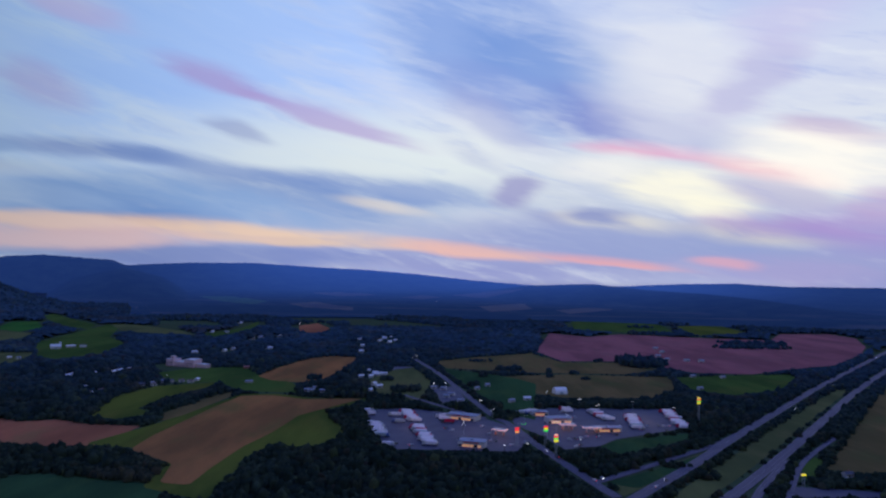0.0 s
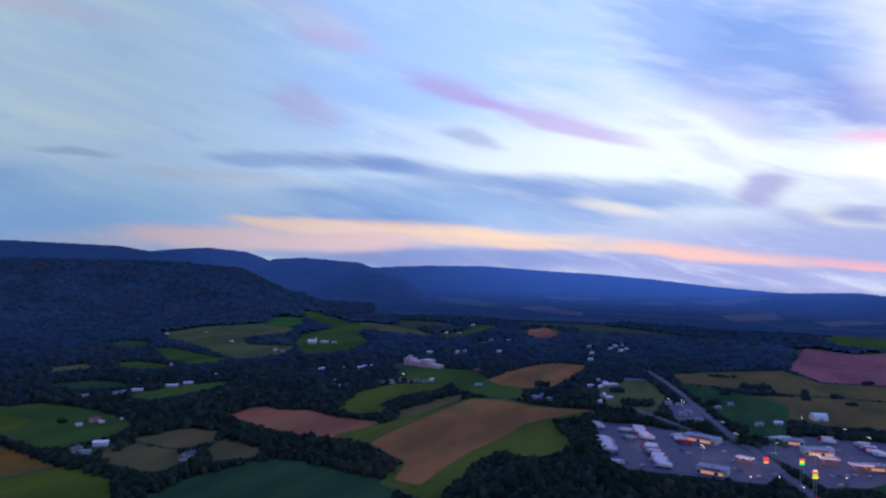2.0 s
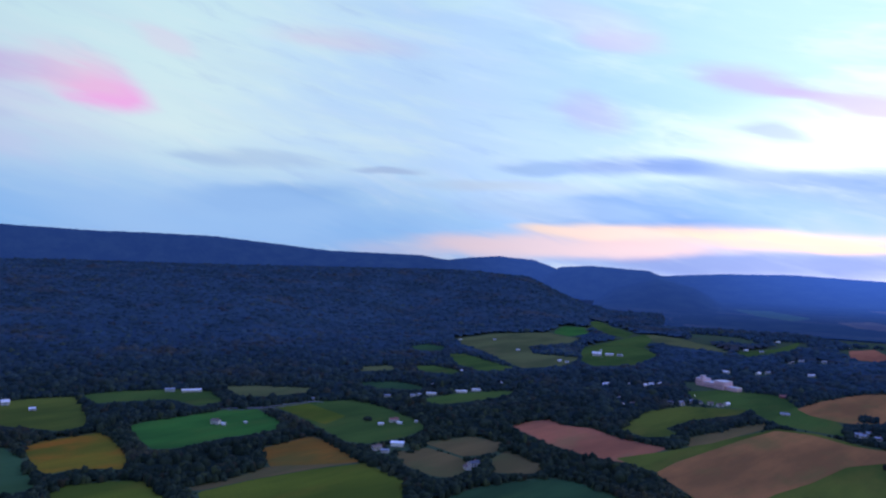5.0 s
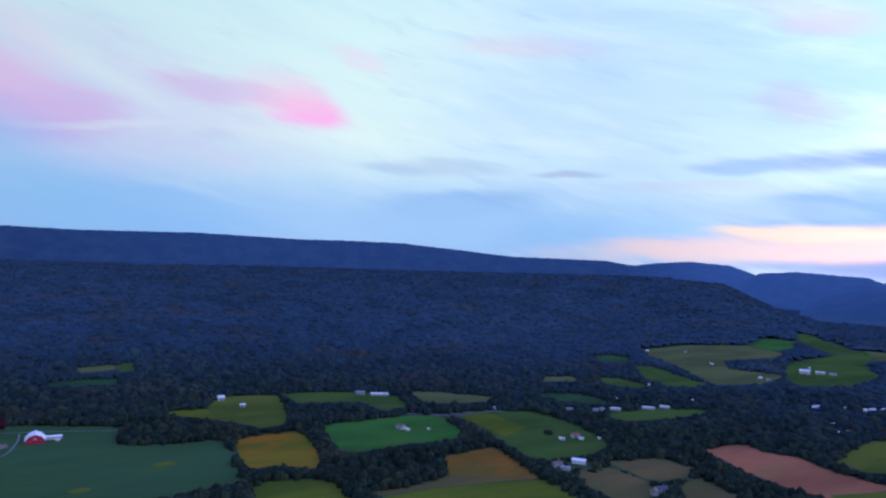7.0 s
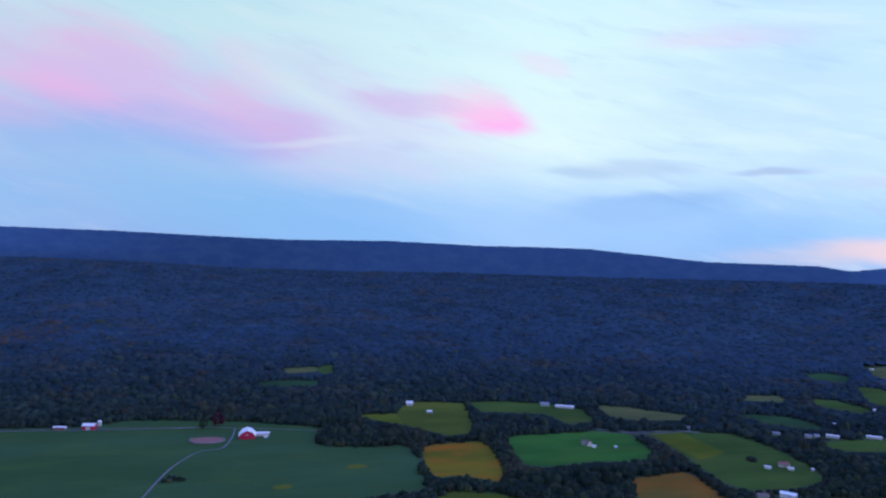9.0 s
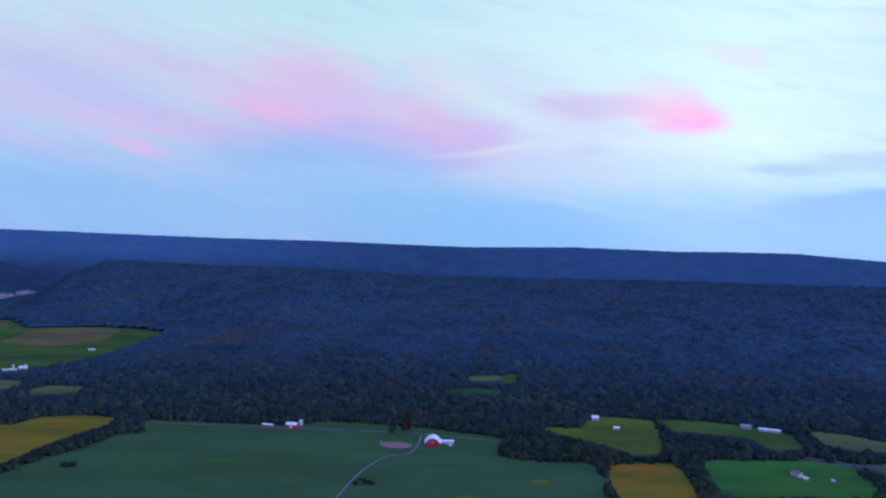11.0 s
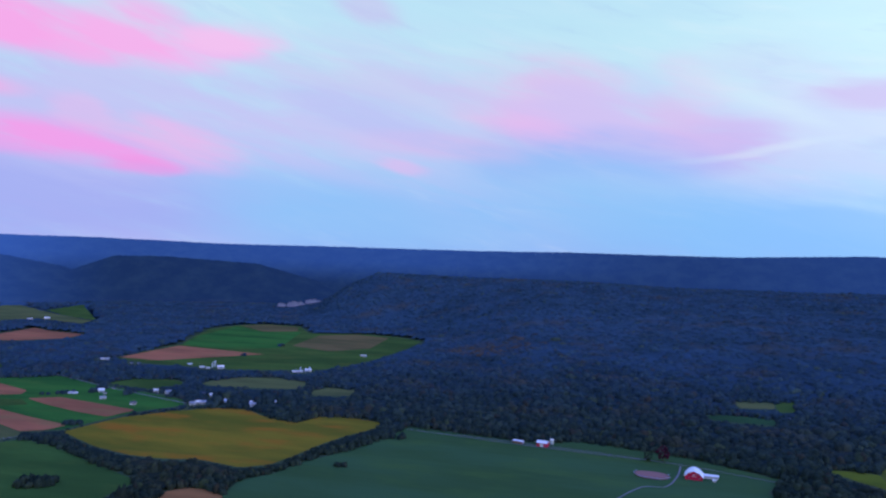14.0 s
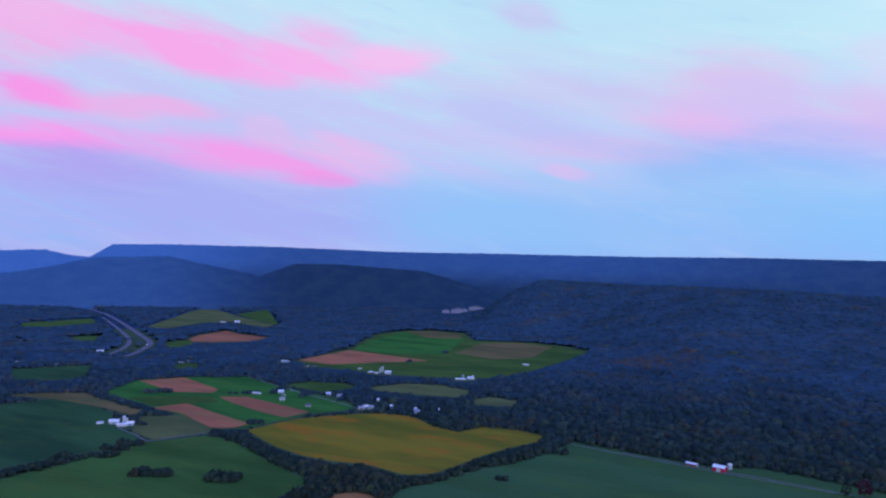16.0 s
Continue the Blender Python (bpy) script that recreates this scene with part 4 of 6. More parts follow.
def open_ground(x, y):
    """True where no tree may stand or reach over: fields, lots, roads, yards."""
    bad = np.zeros(x.shape, bool)
    for poly in FIELDS:
        q = np.array(poly)
        near = (x > q[:, 0].min()) & (x < q[:, 0].max()) & (y > q[:, 1].min()) & (y < q[:, 1].max())
        if near.any():
            bad[near] |= inside(poly, x[near], y[near])
    for fine, width in ROADS:
        for p, q in zip(fine[:-1], fine[1:]):
            d = q - p
            k = d.length_squared or 1
            t = np.clip(((x - p.x) * d.x + (y - p.y) * d.y) / k, 0, 1)
            bad |= np.hypot(x - p.x - t * d.x, y - p.y - t * d.y) < width / 2 + 1.5
    for a, b, c in YARDS:
        bad |= np.hypot(x - a, y - b) < c
    return bad


def r_of(x, y):
    return np.hypot(x, y)


def scatter():
    """Tree places over all ground that is neither field, road nor yard: a hedge keeps clear of the field behind it by the length of its screen."""
    rng = np.random.default_rng(11)
    places = []
    for fine in (True, False):
        r = 390.0
        while r < (1700 if fine else 3500):
            step = 6.0 + max(r - 585, 0) * 0.004 if fine else min(8.0 + max(r - 500, 0) * 0.0095, 17.0)
            arc = np.arange(radians(-40), radians(162), step / r)
            a = arc + rng.uniform(-0.45, 0.45, len(arc)) * step / r
            q = r + rng.uniform(-0.5, 0.5, len(arc)) * step
            places.append(np.stack([-np.sin(a) * q, np.cos(a) * q, np.full(len(a), step), np.full(len(a), fine)], 1))
            r += step * 0.95
    P = np.concatenate(places)
    # hedges and the skirts of the woods grow closer together than the closed woods
    edge = np.zeros(len(P), bool)
    for a in range(0, 360, 45):
        edge |= open_ground(P[:, 0] + 22 * math.cos(radians(a)), P[:, 1] + 22 * math.sin(radians(a)))
    P = P[edge == (P[:, 3] > 0)][:, :3]
    x, y, s = P.T
    h = rng.uniform(7.0, 14.0, len(P))
    # up the flank the canopy closes
    h = 10.5 + (h - 10.5) * (1 - 0.5 * smooth((r_of(x, y) - 1200) / 500))
    high = rng.random(len(P)) < 0.05
    h[high] *= 1.3
    small = rng.random(len(P)) < 0.12
    h[small] *= 0.7
    ok = ~open_ground(x, y)
    # hedges along open ground are lower than the closed woods
    for a, b in ((20, 0), (-20, 0), (0, 20), (0, -20)):
        h = np.where(open_ground(x + a, y + b), np.minimum(h, rng.uniform(4.5, 9.5, len(h))), h)
    dx, dy = x - STAND[0], y - STAND[1]
    allowed, clear = np.zeros(len(h)), ok.copy()
    for tall in (1.6, 3.0, 4.5, 6.0, 7.5, 9.0, 10.5, 12.0, 13.5):
        reach = 1 + tall / (178 - tall)
        clear &= ~open_ground(STAND[0] + dx * reach, STAND[1] + dy * reach)
        allowed[clear] = tall
    ok &= allowed > 0
    h = np.minimum(h, np.where(allowed > 13, 99, (allowed + 0.3) * rng.uniform(0.6, 1.05, len(h)) * np.where(rng.random(len(h)) < 0.2, 1.55, 1.0)))
    # the far floor of the open valley is mostly fields, with woods in bands
    az, r = polar(x, y)
    bands = np.sin(x / 130 + 1.3 * np.sin(y / 170)) + np.sin(y / 150 + 1.4 * np.sin(x / 90))
    ok &= ~((r > 1950) & (az > -14) & (az < 22) & (bands < 0.35) & (land(x, y) < 4))
    ok &= ~((r > 2420) & (az < 24))
    return np.stack([x, y, land(x, y), h, s], 1)[ok]


def thicket():
    """The closed mass of leaves between the crowns: a rough sheet at two thirds of the trees' height, as (vertices, quads)."""
    rng = np.random.default_rng(17)
    az = np.radians(np.arange(-40, 162, 0.5))
    rr = 392.0 * 1.0088 ** np.arange(249)
    A, R = np.meshgrid(az, rr, indexing="ij")
    A = A + rng.uniform(-0.3, 0.3, A.shape) * radians(0.5)
    x, y = (-np.sin(A) * R).ravel(), (np.cos(A) * R).ravel()
    h = rng.uniform(3.4, 5.6, len(x)) + 3.0 * smooth((r_of(x, y) - 1200) / 500)
    ok = ~open_ground(x, y)
    for a, b in ((16, 0), (-16, 0), (0, 16), (0, -16)):
        h = np.where(open_ground(x + a, y + b), h * 0.62, h)
    reach = 1 + h / (178 - h)
    ok &= ~open_ground(STAND[0] + (x - STAND[0]) * reach, STAND[1] + (y - STAND[1]) * reach)
    d, r = polar(x, y)
    ok &= ~((r > 1950) & (d > -14) & (d < 22) & (land(x, y) < 4))
    ok &= ~((r > 2420) & (d < 24))
    n, m = A.shape
    a = (np.arange(n - 1)[:, None] * m + np.arange(m - 1)[None, :]).ravel()
    quads = np.stack([a, a + 1, a + m + 1, a + m], 1)
    return np.stack([x, y, land(x, y) + h], 1), quads[ok[quads].all(1)][:, ::-1], r


def lobes(P, seed, near):
    """Each tree as a few uneven leafy lobes; far trees as one."""
    rng = np.random.default_rng(seed)
    out = []
    for k in range(3 if near else 1):
        q = P.copy()
        n = len(q)
        if near:
            a, d = rng.uniform(0, 6.28, n), np.minimum(P[:, 4] * 0.42, P[:, 3] * 0.3) * rng.uniform(0.4, 1.2, n)
            q[:, 0] += np.cos(a) * d
            q[:, 1] += np.sin(a) * d
            q[:, 3] *= rng.uniform(0.7, 1.05, n)
            q[:, 4] *= rng.uniform(0.45, 0.75, n)
        out.append(q)
    return np.concatenate(out)


def crowns(name, P, seed, leaf, sheet):
    """Many small crowns, and the thicket between them, as one mesh."""
    rng = np.random.default_rng(seed)
    far = np.hypot(P[:, 0] - STAND[0], P[:, 1] - STAND[1])
    P = np.concatenate([lobes(P[far < 1500], seed, True), lobes(P[far >= 1500], seed + 1, False)])
    n = len(P)
    k = 5
    rings = ((0.10, 0.98), (0.72, 0.86))
    verts = np.zeros((n, 2 * k + 1, 3))
    wide = np.maximum(P[:, 4] * 0.74, P[:, 3] * 0.22) * rng.uniform(0.75, 1.3, n)
    wide = np.minimum(wide, P[:, 3] * 0.75)
    turn = rng.uniform(0, 6.28, n)
    for i, (hh, rad) in enumerate(rings):
        for j in range(k):
            a = turn + (j + 0.5 * i) * 2 * math.pi / k
            q = wide * rad * rng.uniform(0.55, 1.4, n)
            verts[:, i * k + j] = np.stack([P[:, 0] + np.cos(a) * q, P[:, 1] + np.sin(a) * q, P[:, 2] + P[:, 3] * (hh + rng.uniform(-0.12, 0.12, n))], 1)
    verts[:, -1] = P[:, :3] + np.stack([rng.uniform(-0.3, 0.3, n) * wide, rng.uniform(-0.3, 0.3, n) * wide, P[:, 3] * rng.uniform(0.9, 1.1, n)], 1)
    tri = []
    for j in range(k):
        a, b = j, (j + 1) % k
        tri += [(a, b, a + k), (b, b + k, a + k), (a + k, b + k, 2 * k)]
    faces = (np.arange(n)[:, None, None] * (2 * k + 1) + np.array(tri)[None]).reshape(-1, 3)
    verts = verts.reshape(-1, 3)
    points, quads = sheet
    quads = quads + len(verts)
    faces = np.concatenate([faces, quads[:, [0, 1, 2]], quads[:, [0, 2, 3]]])
    return mesh_from(name, np.concatenate([verts, points]), faces, leaf, True)


# ---------------------------------------------------------------- buildings, vehicles and fixtures
def part(name, bm, material, parent, label=""):
    """Link a bmesh as one mesh object under a thing or a part."""
    me = bpy.data.meshes.new(name)
    bm.to_mesh(me)
    bm.free()
    me.materials.append(MATS[material])
    ob = new(name, me)
    ob.parent = parent
    if label:
        ob["label"] = label
    return ob


def base(name, x, y, turn, label, category, group=""):
    ob = new(name)
    ob.matrix_world = pose(x, y, float(land(x, y)) + 0.2, 0, 0, turn)
    return tagged(ob, label, category, group)


def box(x0, y0, z0, x1, y1, z1, bevel=0.0):
    bm = bmesh.new()
    bmesh.ops.create_cube(bm, size=1)
    for v in bm.verts:
        v.co = Vector(((x0 + x1) / 2 + v.co.x * (x1 - x0), (y0 + y1) / 2 + v.co.y * (y1 - y0), (z0 + z1) / 2 + v.co.z * (z1 - z0)))
    if bevel:
        bmesh.ops.bevel(bm, geom=bm.edges[:], offset=bevel, segments=1, affect="EDGES")
    return bm


def tube(x, y, z0, z1, r0, r1, sides=12):
    bm = bmesh.new()
    bmesh.ops.create_cone(bm, cap_ends=True, segments=sides, radius1=r0, radius2=r1, depth=z1 - z0)
    bmesh.ops.translate(bm, verts=bm.verts, vec=(x, y, (z0 + z1) / 2))
    return bm


def prism(outline, x0, x1):
    """A (y, z) outline drawn out along x."""
    bm = bmesh.new()
    a = [bm.verts.new((x0, y, z)) for y, z in outline]
    b = [bm.verts.new((x1, y, z)) for y, z in outline]
    bm.faces.new(a[::-1])
    bm.faces.new(b)
    for i in range(len(a)):
        j = (i + 1) % len(a)
        bm.faces.new((a[i], a[j], b[j], b[i]))
    bmesh.ops.recalc_face_normals(bm, faces=bm.faces[:])
    return bm


def slab(p, q, thick, x0, x1):
    """One roof plane between two (y, z) points, with its thickness."""
    d = (Vector(q) - Vector(p)).normalized()
    n = Vector((-d.y, d.x)) * thick
    if n.y < 0:
        n = -n
    return prism([tuple(p), tuple(q), tuple(Vector(q) + n), tuple(Vector(p) + n)], x0, x1)


WORDS = {"white_paint": "white", "white_metal": "white metal", "grey_metal": "grey metal", "brick_red": "red-brown", "shingle_grey": "grey shingle", "shingle_dark": "dark shingle", "shingle_brown": "brown shingle", "red_paint": "barn-red", "barn_roof": "bright white metal"}


def gabled(name, x, y, turn, length, width, wall_h, wall, roof, label, category, steep=0.42, openings=True, chimney=False, door="dark_paint"):
    t = base(name, x, y, turn, label, category)
    l, w = length / 2, width / 2
    top = wall_h + w * steep
    part("wall", prism([(-w, -0.3), (w, -0.3), (w, wall_h), (0, top), (-w, wall_h)], -l, l), wall, t)
    e = 0.45
    for s in (-1, 1):
        part("roof", slab((s * (w + e), wall_h - e * steep + 0.03), (0, top + 0.03), 0.22, -l - e, l + e), roof, t)
    if openings:
        part("door", box(-0.55, -w - 0.06, 0, 0.55, -w + 0.02, 2.1), door, t)
        count = max(2, int(length / 3.2))
        for s in (-1, 1):
            for i in range(count):
                u = -l + length * (i + 0.5) / count
                if s < 0 and abs(u) < 1.3:
                    continue
                win = part("window", box(u - 0.55, s * w - 0.05, 1.0, u + 0.55, s * w + 0.05, 2.3), "white_paint", t)
                part("pane", box(u - 0.45, s * w - 0.07, 1.1, u + 0.45, s * w + 0.07, 2.2), "glass", win)
    if chimney:
        part("chimney", box(l * 0.4 - 0.4, 0.3, top - 1.2, l * 0.4 + 0.4, 1.1, top + 1.0), "brick_red", t)
    return t


def house(x, y, turn, length, width, wall_h, wall, roof):
    length, width = length * 0.88, width * 0.88
    far_off = math.hypot(x, y) > 1300
    yard(x, y, max(length, width) * (0.75 if far_off else 0.5) + (5 if far_off else 1.5))
    return gabled("house", x, y, turn, length, width, wall_h, wall, roof, f"{WORDS[wall]} gabled house with a {WORDS[roof]} roof", "house", 0.5, True, True)


def shed(x, y, turn, length, width, wall_h, wall, roof):
    yard(x, y, max(length, width) * 0.7 + 3)
    t = gabled("shed", x, y, turn, length, width, wall_h, wall, roof, f"low {WORDS[wall]} farm shed with a {WORDS[roof]} roof", "shed", 0.28, False)
    part("sliding_door", box(length / 2 - 0.02, -min(1.8, width * 0.3), 0, length / 2 + 0.1, min(1.8, width * 0.3), wall_h * 0.85), "grey_metal", t)
    return t


def barn(x, y, turn, length, width, wall_h, wall, roof):
    yard(x, y, length * 0.7 + 5)
    t = gabled("barn", x, y, turn, length, width, wall_h, wall, roof, f"{WORDS[wall]} barn with a pale {WORDS[roof]} roof", "barn", 0.7, False)
    for s in (-1, 1):
        part("barn_door", box(-1.8, s * width / 2 - 0.06, 0, 1.8, s * width / 2 + 0.06, wall_h * 0.8), "grey_metal", t)
    return t


def silo(x, y, radius, tall):
    t = base("silo", x, y, 0, "pale concrete farm silo with a domed metal cap", "silo")
    part("shell", tube(0, 0, -0.3, tall, radius, radius, 20), "concrete", t)
    for i in range(int(tall / 1.6)):
        part("hoop", tube(0, 0, 0.8 + i * 1.6, 0.9 + i * 1.6, radius + 0.05, radius + 0.05, 20), "grey_metal", t)
    part("cap", tube(0, 0, tall, tall + radius * 0.35, radius * 1.02, radius * 0.75, 20), "white_metal", t)
    part("cap", tube(0, 0, tall + radius * 0.35, tall + radius * 0.6, radius * 0.75, radius * 0.2, 20), "white_metal", t)


def tank(x, y, radius, tall):
    yard(x, y, radius + 4)
    t = base("slurry_tank", x, y, 0, "low round white farm tank", "tank")
    part("shell", tube(0, 0, -0.3, tall, radius, radius, 28), "white_metal", t)
    part("cover", tube(0, 0, tall, tall + 0.7, radius + 0.1, radius * 0.3, 28), "white_paint", t)


def red_barn(x, y):
    """The large barn: red gable to the fields, broad white metal gambrel roof."""
    yard(x, y, 20)
    t = base("barn", x, y, -4, "barn-red barn with a broad white metal gambrel roof", "barn")
    l, w = 8.5, 7.8
    out = [(-w, -0.3), (w, -0.3), (w, 3.2), (w * 0.62, 6.4), (0, 8.2), (-w * 0.62, 6.4), (-w, 3.2)]
    part("wall", prism(out, -l, l), "red_paint", t)
    for s in (-1, 1):
        part("roof", slab((s * (w + 0.6), 2.7), (s * w * 0.62, 6.45), 0.3, -l - 0.6, l + 0.9), "barn_roof", t)
        part("roof", slab((s * w * 0.62, 6.45), (0, 8.25), 0.3, -l - 0.6, l + 0.9), "barn_roof", t)
    part("barn_door", box(l - 0.02, -2.2, 0, l + 0.12, 2.2, 3.2), "red_paint", t)
    part("door_trim", box(l - 0.02, -2.4, 3.2, l + 0.2, 2.4, 3.4), "white_paint", t)
    part("hay_door", box(l - 0.02, -0.8, 3.95, l + 0.1, 0.8, 5.2), "white_paint", t)
    for s in (-4.6, 4.6):
        win = part("window", box(l - 0.02, s - 0.5, 1.2, l + 0.08, s + 0.5, 2.4), "white_paint", t)
        part("pane", box(l, s - 0.4, 1.3, l + 0.11, s + 0.4, 2.3), "glass", win)


def small_red_barn(x, y):
    yard(x, y, 18)
    t = gabled("barn", x, y, 78, 12, 7.5, 4.0, "red_paint", "white_metal", "barn-red barn with a white metal roof by the lane", "barn", 0.55, False)
    part("barn_door", box(-2, -3.83, 0, 2, -3.69, 3.2), "white_paint", t)


def barnyard(x, y):
    """Bare trodden ground with its rail fence beside the red barn."""
    bm = bmesh.new()
    pts = [(-12, -15), (0, -18), (11, -12), (14, 6), (6, 16), (-9, 14), (-15, 2)]
    bm.faces.new([bm.verts.new((x + a, y + b, 0.75)) for a, b in rounded(pts, 0.3)])
    me = bpy.data.meshes.new("barnyard")
    bm.to_mesh(me)
    bm.free()
    me.materials.append(MATS["soil"])
    tagged(new("barnyard", me), "bare reddish trodden barnyard soil", "barnyard", kind="structure")
    t = base("fence", x, y, 0, "weathered grey wooden rail fence round the barnyard", "fence")
    for (a, b), (c, d) in zip(pts[:5], pts[1:6]):
        p, q = Vector((a, b)), Vector((c, d))
        k = max(2, int((q - p).length / 4))
        for i in range(k):
            u = p.lerp(q, i / k)
            part("post", box(u.x - 0.09, u.y - 0.09, 0.2, u.x + 0.09, u.y + 0.09, 2.0), "shingle_grey", t)
        for z in (0.9, 1.4, 1.85):
            bm = box(0, -0.04, z - 0.09, (q - p).length, 0.04, z + 0.09)
            bmesh.ops.transform(bm, matrix=pose(p.x, p.y, 0.2, 0, 0, math.degrees(math.atan2(q.y - p.y, q.x - p.x))), verts=bm.verts)
            part("rail", bm, "shingle_grey", t)


def works(x, y, turn):
    """The mill: joined pale pink blocks of different heights."""
    yard(x, y, 45)
    t = base("mill_building", x, y, turn, "pale pink mill building of joined flat-roofed blocks", "building")
    blocks = [(-26, -9, -12, 9, 10.5), (-12, -8, 10, 10, 7.0), (10, -10, 28, 10, 11.5), (-20, -6, -14, 0, 15.0), (28, -6, 48, 6, 5.0)]
    for x0, y0, x1, y1, h in blocks:
        w = part("wall", box(x0, y0, -0.3, x1, y1, h), "pink_stucco", t)
        part("parapet", box(x0 - 0.2, y0 - 0.2, h, x1 + 0.2, y1 + 0.2, h + 0.5), "white_paint", w)
        for i in range(int((x1 - x0) / 4)):
            for z in range(int((h - 2) / 3.4)):
                u = x0 + 2.4 + i * 4
                part("window", box(u - 0.8, y0 - 0.08, 1.4 + z * 3.4, u + 0.8, y0 + 0.04, 3.0 + z * 3.4), "glass", w)


def shop(x, y, turn, length, width, h):
    t = base("roadside_shop", x, y, turn, "flat-roofed roadside building with a lit glass front", "shop")
    l, w = length / 2, width / 2
    part("wall", box(-l, -w, -0.2, l, w, h), "white_paint", t)
    part("roof", box(-l - 0.4, -w - 0.4, h, l + 0.4, w + 0.4, h + 0.5), "shingle_grey", t)
    part("roof_unit", box(-2, -1.2, h + 0.5, 0.5, 1.2, h + 1.7), "grey_metal", t)
    for i in range(int(length / 3.5)):
        u = -l + 1.8 + i * 3.5
        part("shop_window", box(u - 1.5, -w - 0.06, 0.5, u + 1.5, -w + 0.03, 2.4), "shop_glow" if i % 4 else "glass", t)
    part("sign_band", box(-l * 0.6, -w - 0.55, h - 1.0, l * 0.6, -w - 0.4, h - 0.2), "red_paint", t)


def canopy(x, y, turn, length, width):
    t = base("fuel_canopy", x, y, turn, "fuel station canopy lit amber from beneath", "canopy")
    l, w = length / 2, width / 2
    part("roof", box(-l, -w, 4.8, l, w, 5.3, 0.08), "grey_metal", t)
    part("light_panel", box(-l + 0.6, -w + 0.6, 4.70, l - 0.6, w - 0.6, 4.795), "lamp_amber", t)
    part("fascia", box(-l - 0.06, -w - 0.06, 4.86, l + 0.06, w + 0.06, 5.2), "lamp_pink", t)
    for a in (-0.6, 0.6):
        for b in (-0.5, 0.5):
            part("column", box(a * l - 0.2, b * w - 0.2, 0, a * l + 0.2, b * w + 0.2, 4.8), "white_paint", t)
        part("fuel_pump", box(a * l - 0.5, -0.35, 0, a * l + 0.5, 0.35, 1.7, 0.05), "red_paint", t)


def greenhouse(x, y, turn):
    yard(x, y, 14)
    t = base("round_roof_hall", x, y, turn, "white round-roofed metal hall beside trees", "hall")
    arc = [(7.5 * math.cos(a), 8.0 * math.sin(a)) for a in np.linspace(0, math.pi, 15)]
    part("shell", prism([(7.5, -0.3)] + [tuple(p) for p in arc] + [(-7.5, -0.3)], -8, 8), "white_metal", t)
    part("door", box(-2, -7.9, 0, 2, -7.2, 3), "grey_metal", t)


def make_truck(body, cab):
    t = new("lorry")
    part("trailer", box(-6.2, -1.28, 1.1, 4.2, 1.28, 3.95, 0.06), body, t)
    part("chassis", box(-6, -0.6, 0.75, 6.7, 0.6, 1.1), "dark_paint", t)
    c = part("cab", prism([(-1.2, 0.7), (1.2, 0.7), (1.2, 3.2), (0.95, 3.7), (-0.95, 3.7), (-1.2, 3.2)], 4.6, 6.7), cab, t)
    part("bonnet", box(6.7, -1.0, 0.7, 7.9, 1.0, 2.0, 0.15), cab, c)
    part("windscreen", box(6.66, -1.0, 2.15, 6.74, 1.0, 3.1), "glass", c)
    for x in (-5.2, -4.0, 3.8, 5.0, 7.1):
        for s in (-1, 1):
            bm = tube(0, 0, -0.17, 0.17, 0.5, 0.5, 12)
            bmesh.ops.transform(bm, matrix=pose(x, s * 1.1, 0.5, 90), verts=bm.verts)
            part("wheel", bm, "tyre", t)
    return t


TRUCKS = []


def truck_row(a, b, count, turn):
    """Lorries parked side by side along a line."""
    rng = random.Random(int(a[0] * 7 + b[1]))
    if not TRUCKS:
        for body, cab, words in (("trailer_white", "white_paint", "white box lorry with a white cab"), ("trailer_white", "red_paint", "white box lorry with a red cab"), ("grey_metal", "blue_paint", "grey box lorry with a blue cab"), ("red_paint", "dark_paint", "red box lorry with a dark cab")):
            t = make_truck(body, cab)
            t.location = (80, 700, -30)
            TRUCKS.append((t, words, [False]))
    for i in range(count):
        p = Vector(a).lerp(Vector(b), i / max(count - 1, 1))
        t, words, used = TRUCKS[rng.choice((0, 0, 0, 0, 1, 1, 2, 3))]
        m = pose(p.x + rng.uniform(-1.5, 1.5), p.y + rng.uniform(-0.5, 0.5), 0.33, 0, 0, turn + rng.uniform(-3, 3) + rng.choice((0, 180)))
        if used[0]:
            ob = copy_thing(t, m)
        else:
            ob, used[0] = t, True
            t.matrix_world = m
        tagged(ob, words + " parked on asphalt", "lorry", "lorries at the truck stop")


CARS = []


def make_car(paint, lights):
    t = new("car")
    part("body", prism([(-0.88, 0.3), (0.88, 0.3), (0.9, 0.75), (0.82, 0.95), (-0.82, 0.95), (-0.9, 0.75)], -2.2, 2.2), paint, t)
    c = part("cabin", prism([(-0.8, 0.95), (0.8, 0.95), (0.62, 1.45), (-0.62, 1.45)], -1.5, 0.8), paint, t)
    part("windscreen", box(0.79, -0.65, 1.0, 0.84, 0.65, 1.4), "glass", c)
    for x in (-1.4, 1.4):
        for s in (-1, 1):
            bm = tube(0, 0, -0.11, 0.11, 0.33, 0.33, 12)
            bmesh.ops.transform(bm, matrix=pose(x, s * 0.82, 0.33, 90), verts=bm.verts)
            part("wheel", bm, "tyre", t)
    for s in (-0.6, 0.6):
        part("headlight", box(2.18, s - 0.2, 0.6, 2.3, s + 0.2, 0.85), "headlight" if lights else "white_metal", t)
        part("tail_light", box(-2.26, s - 0.2, 0.65, -2.18, s + 0.2, 0.85), "lamp_red", t)
    return t


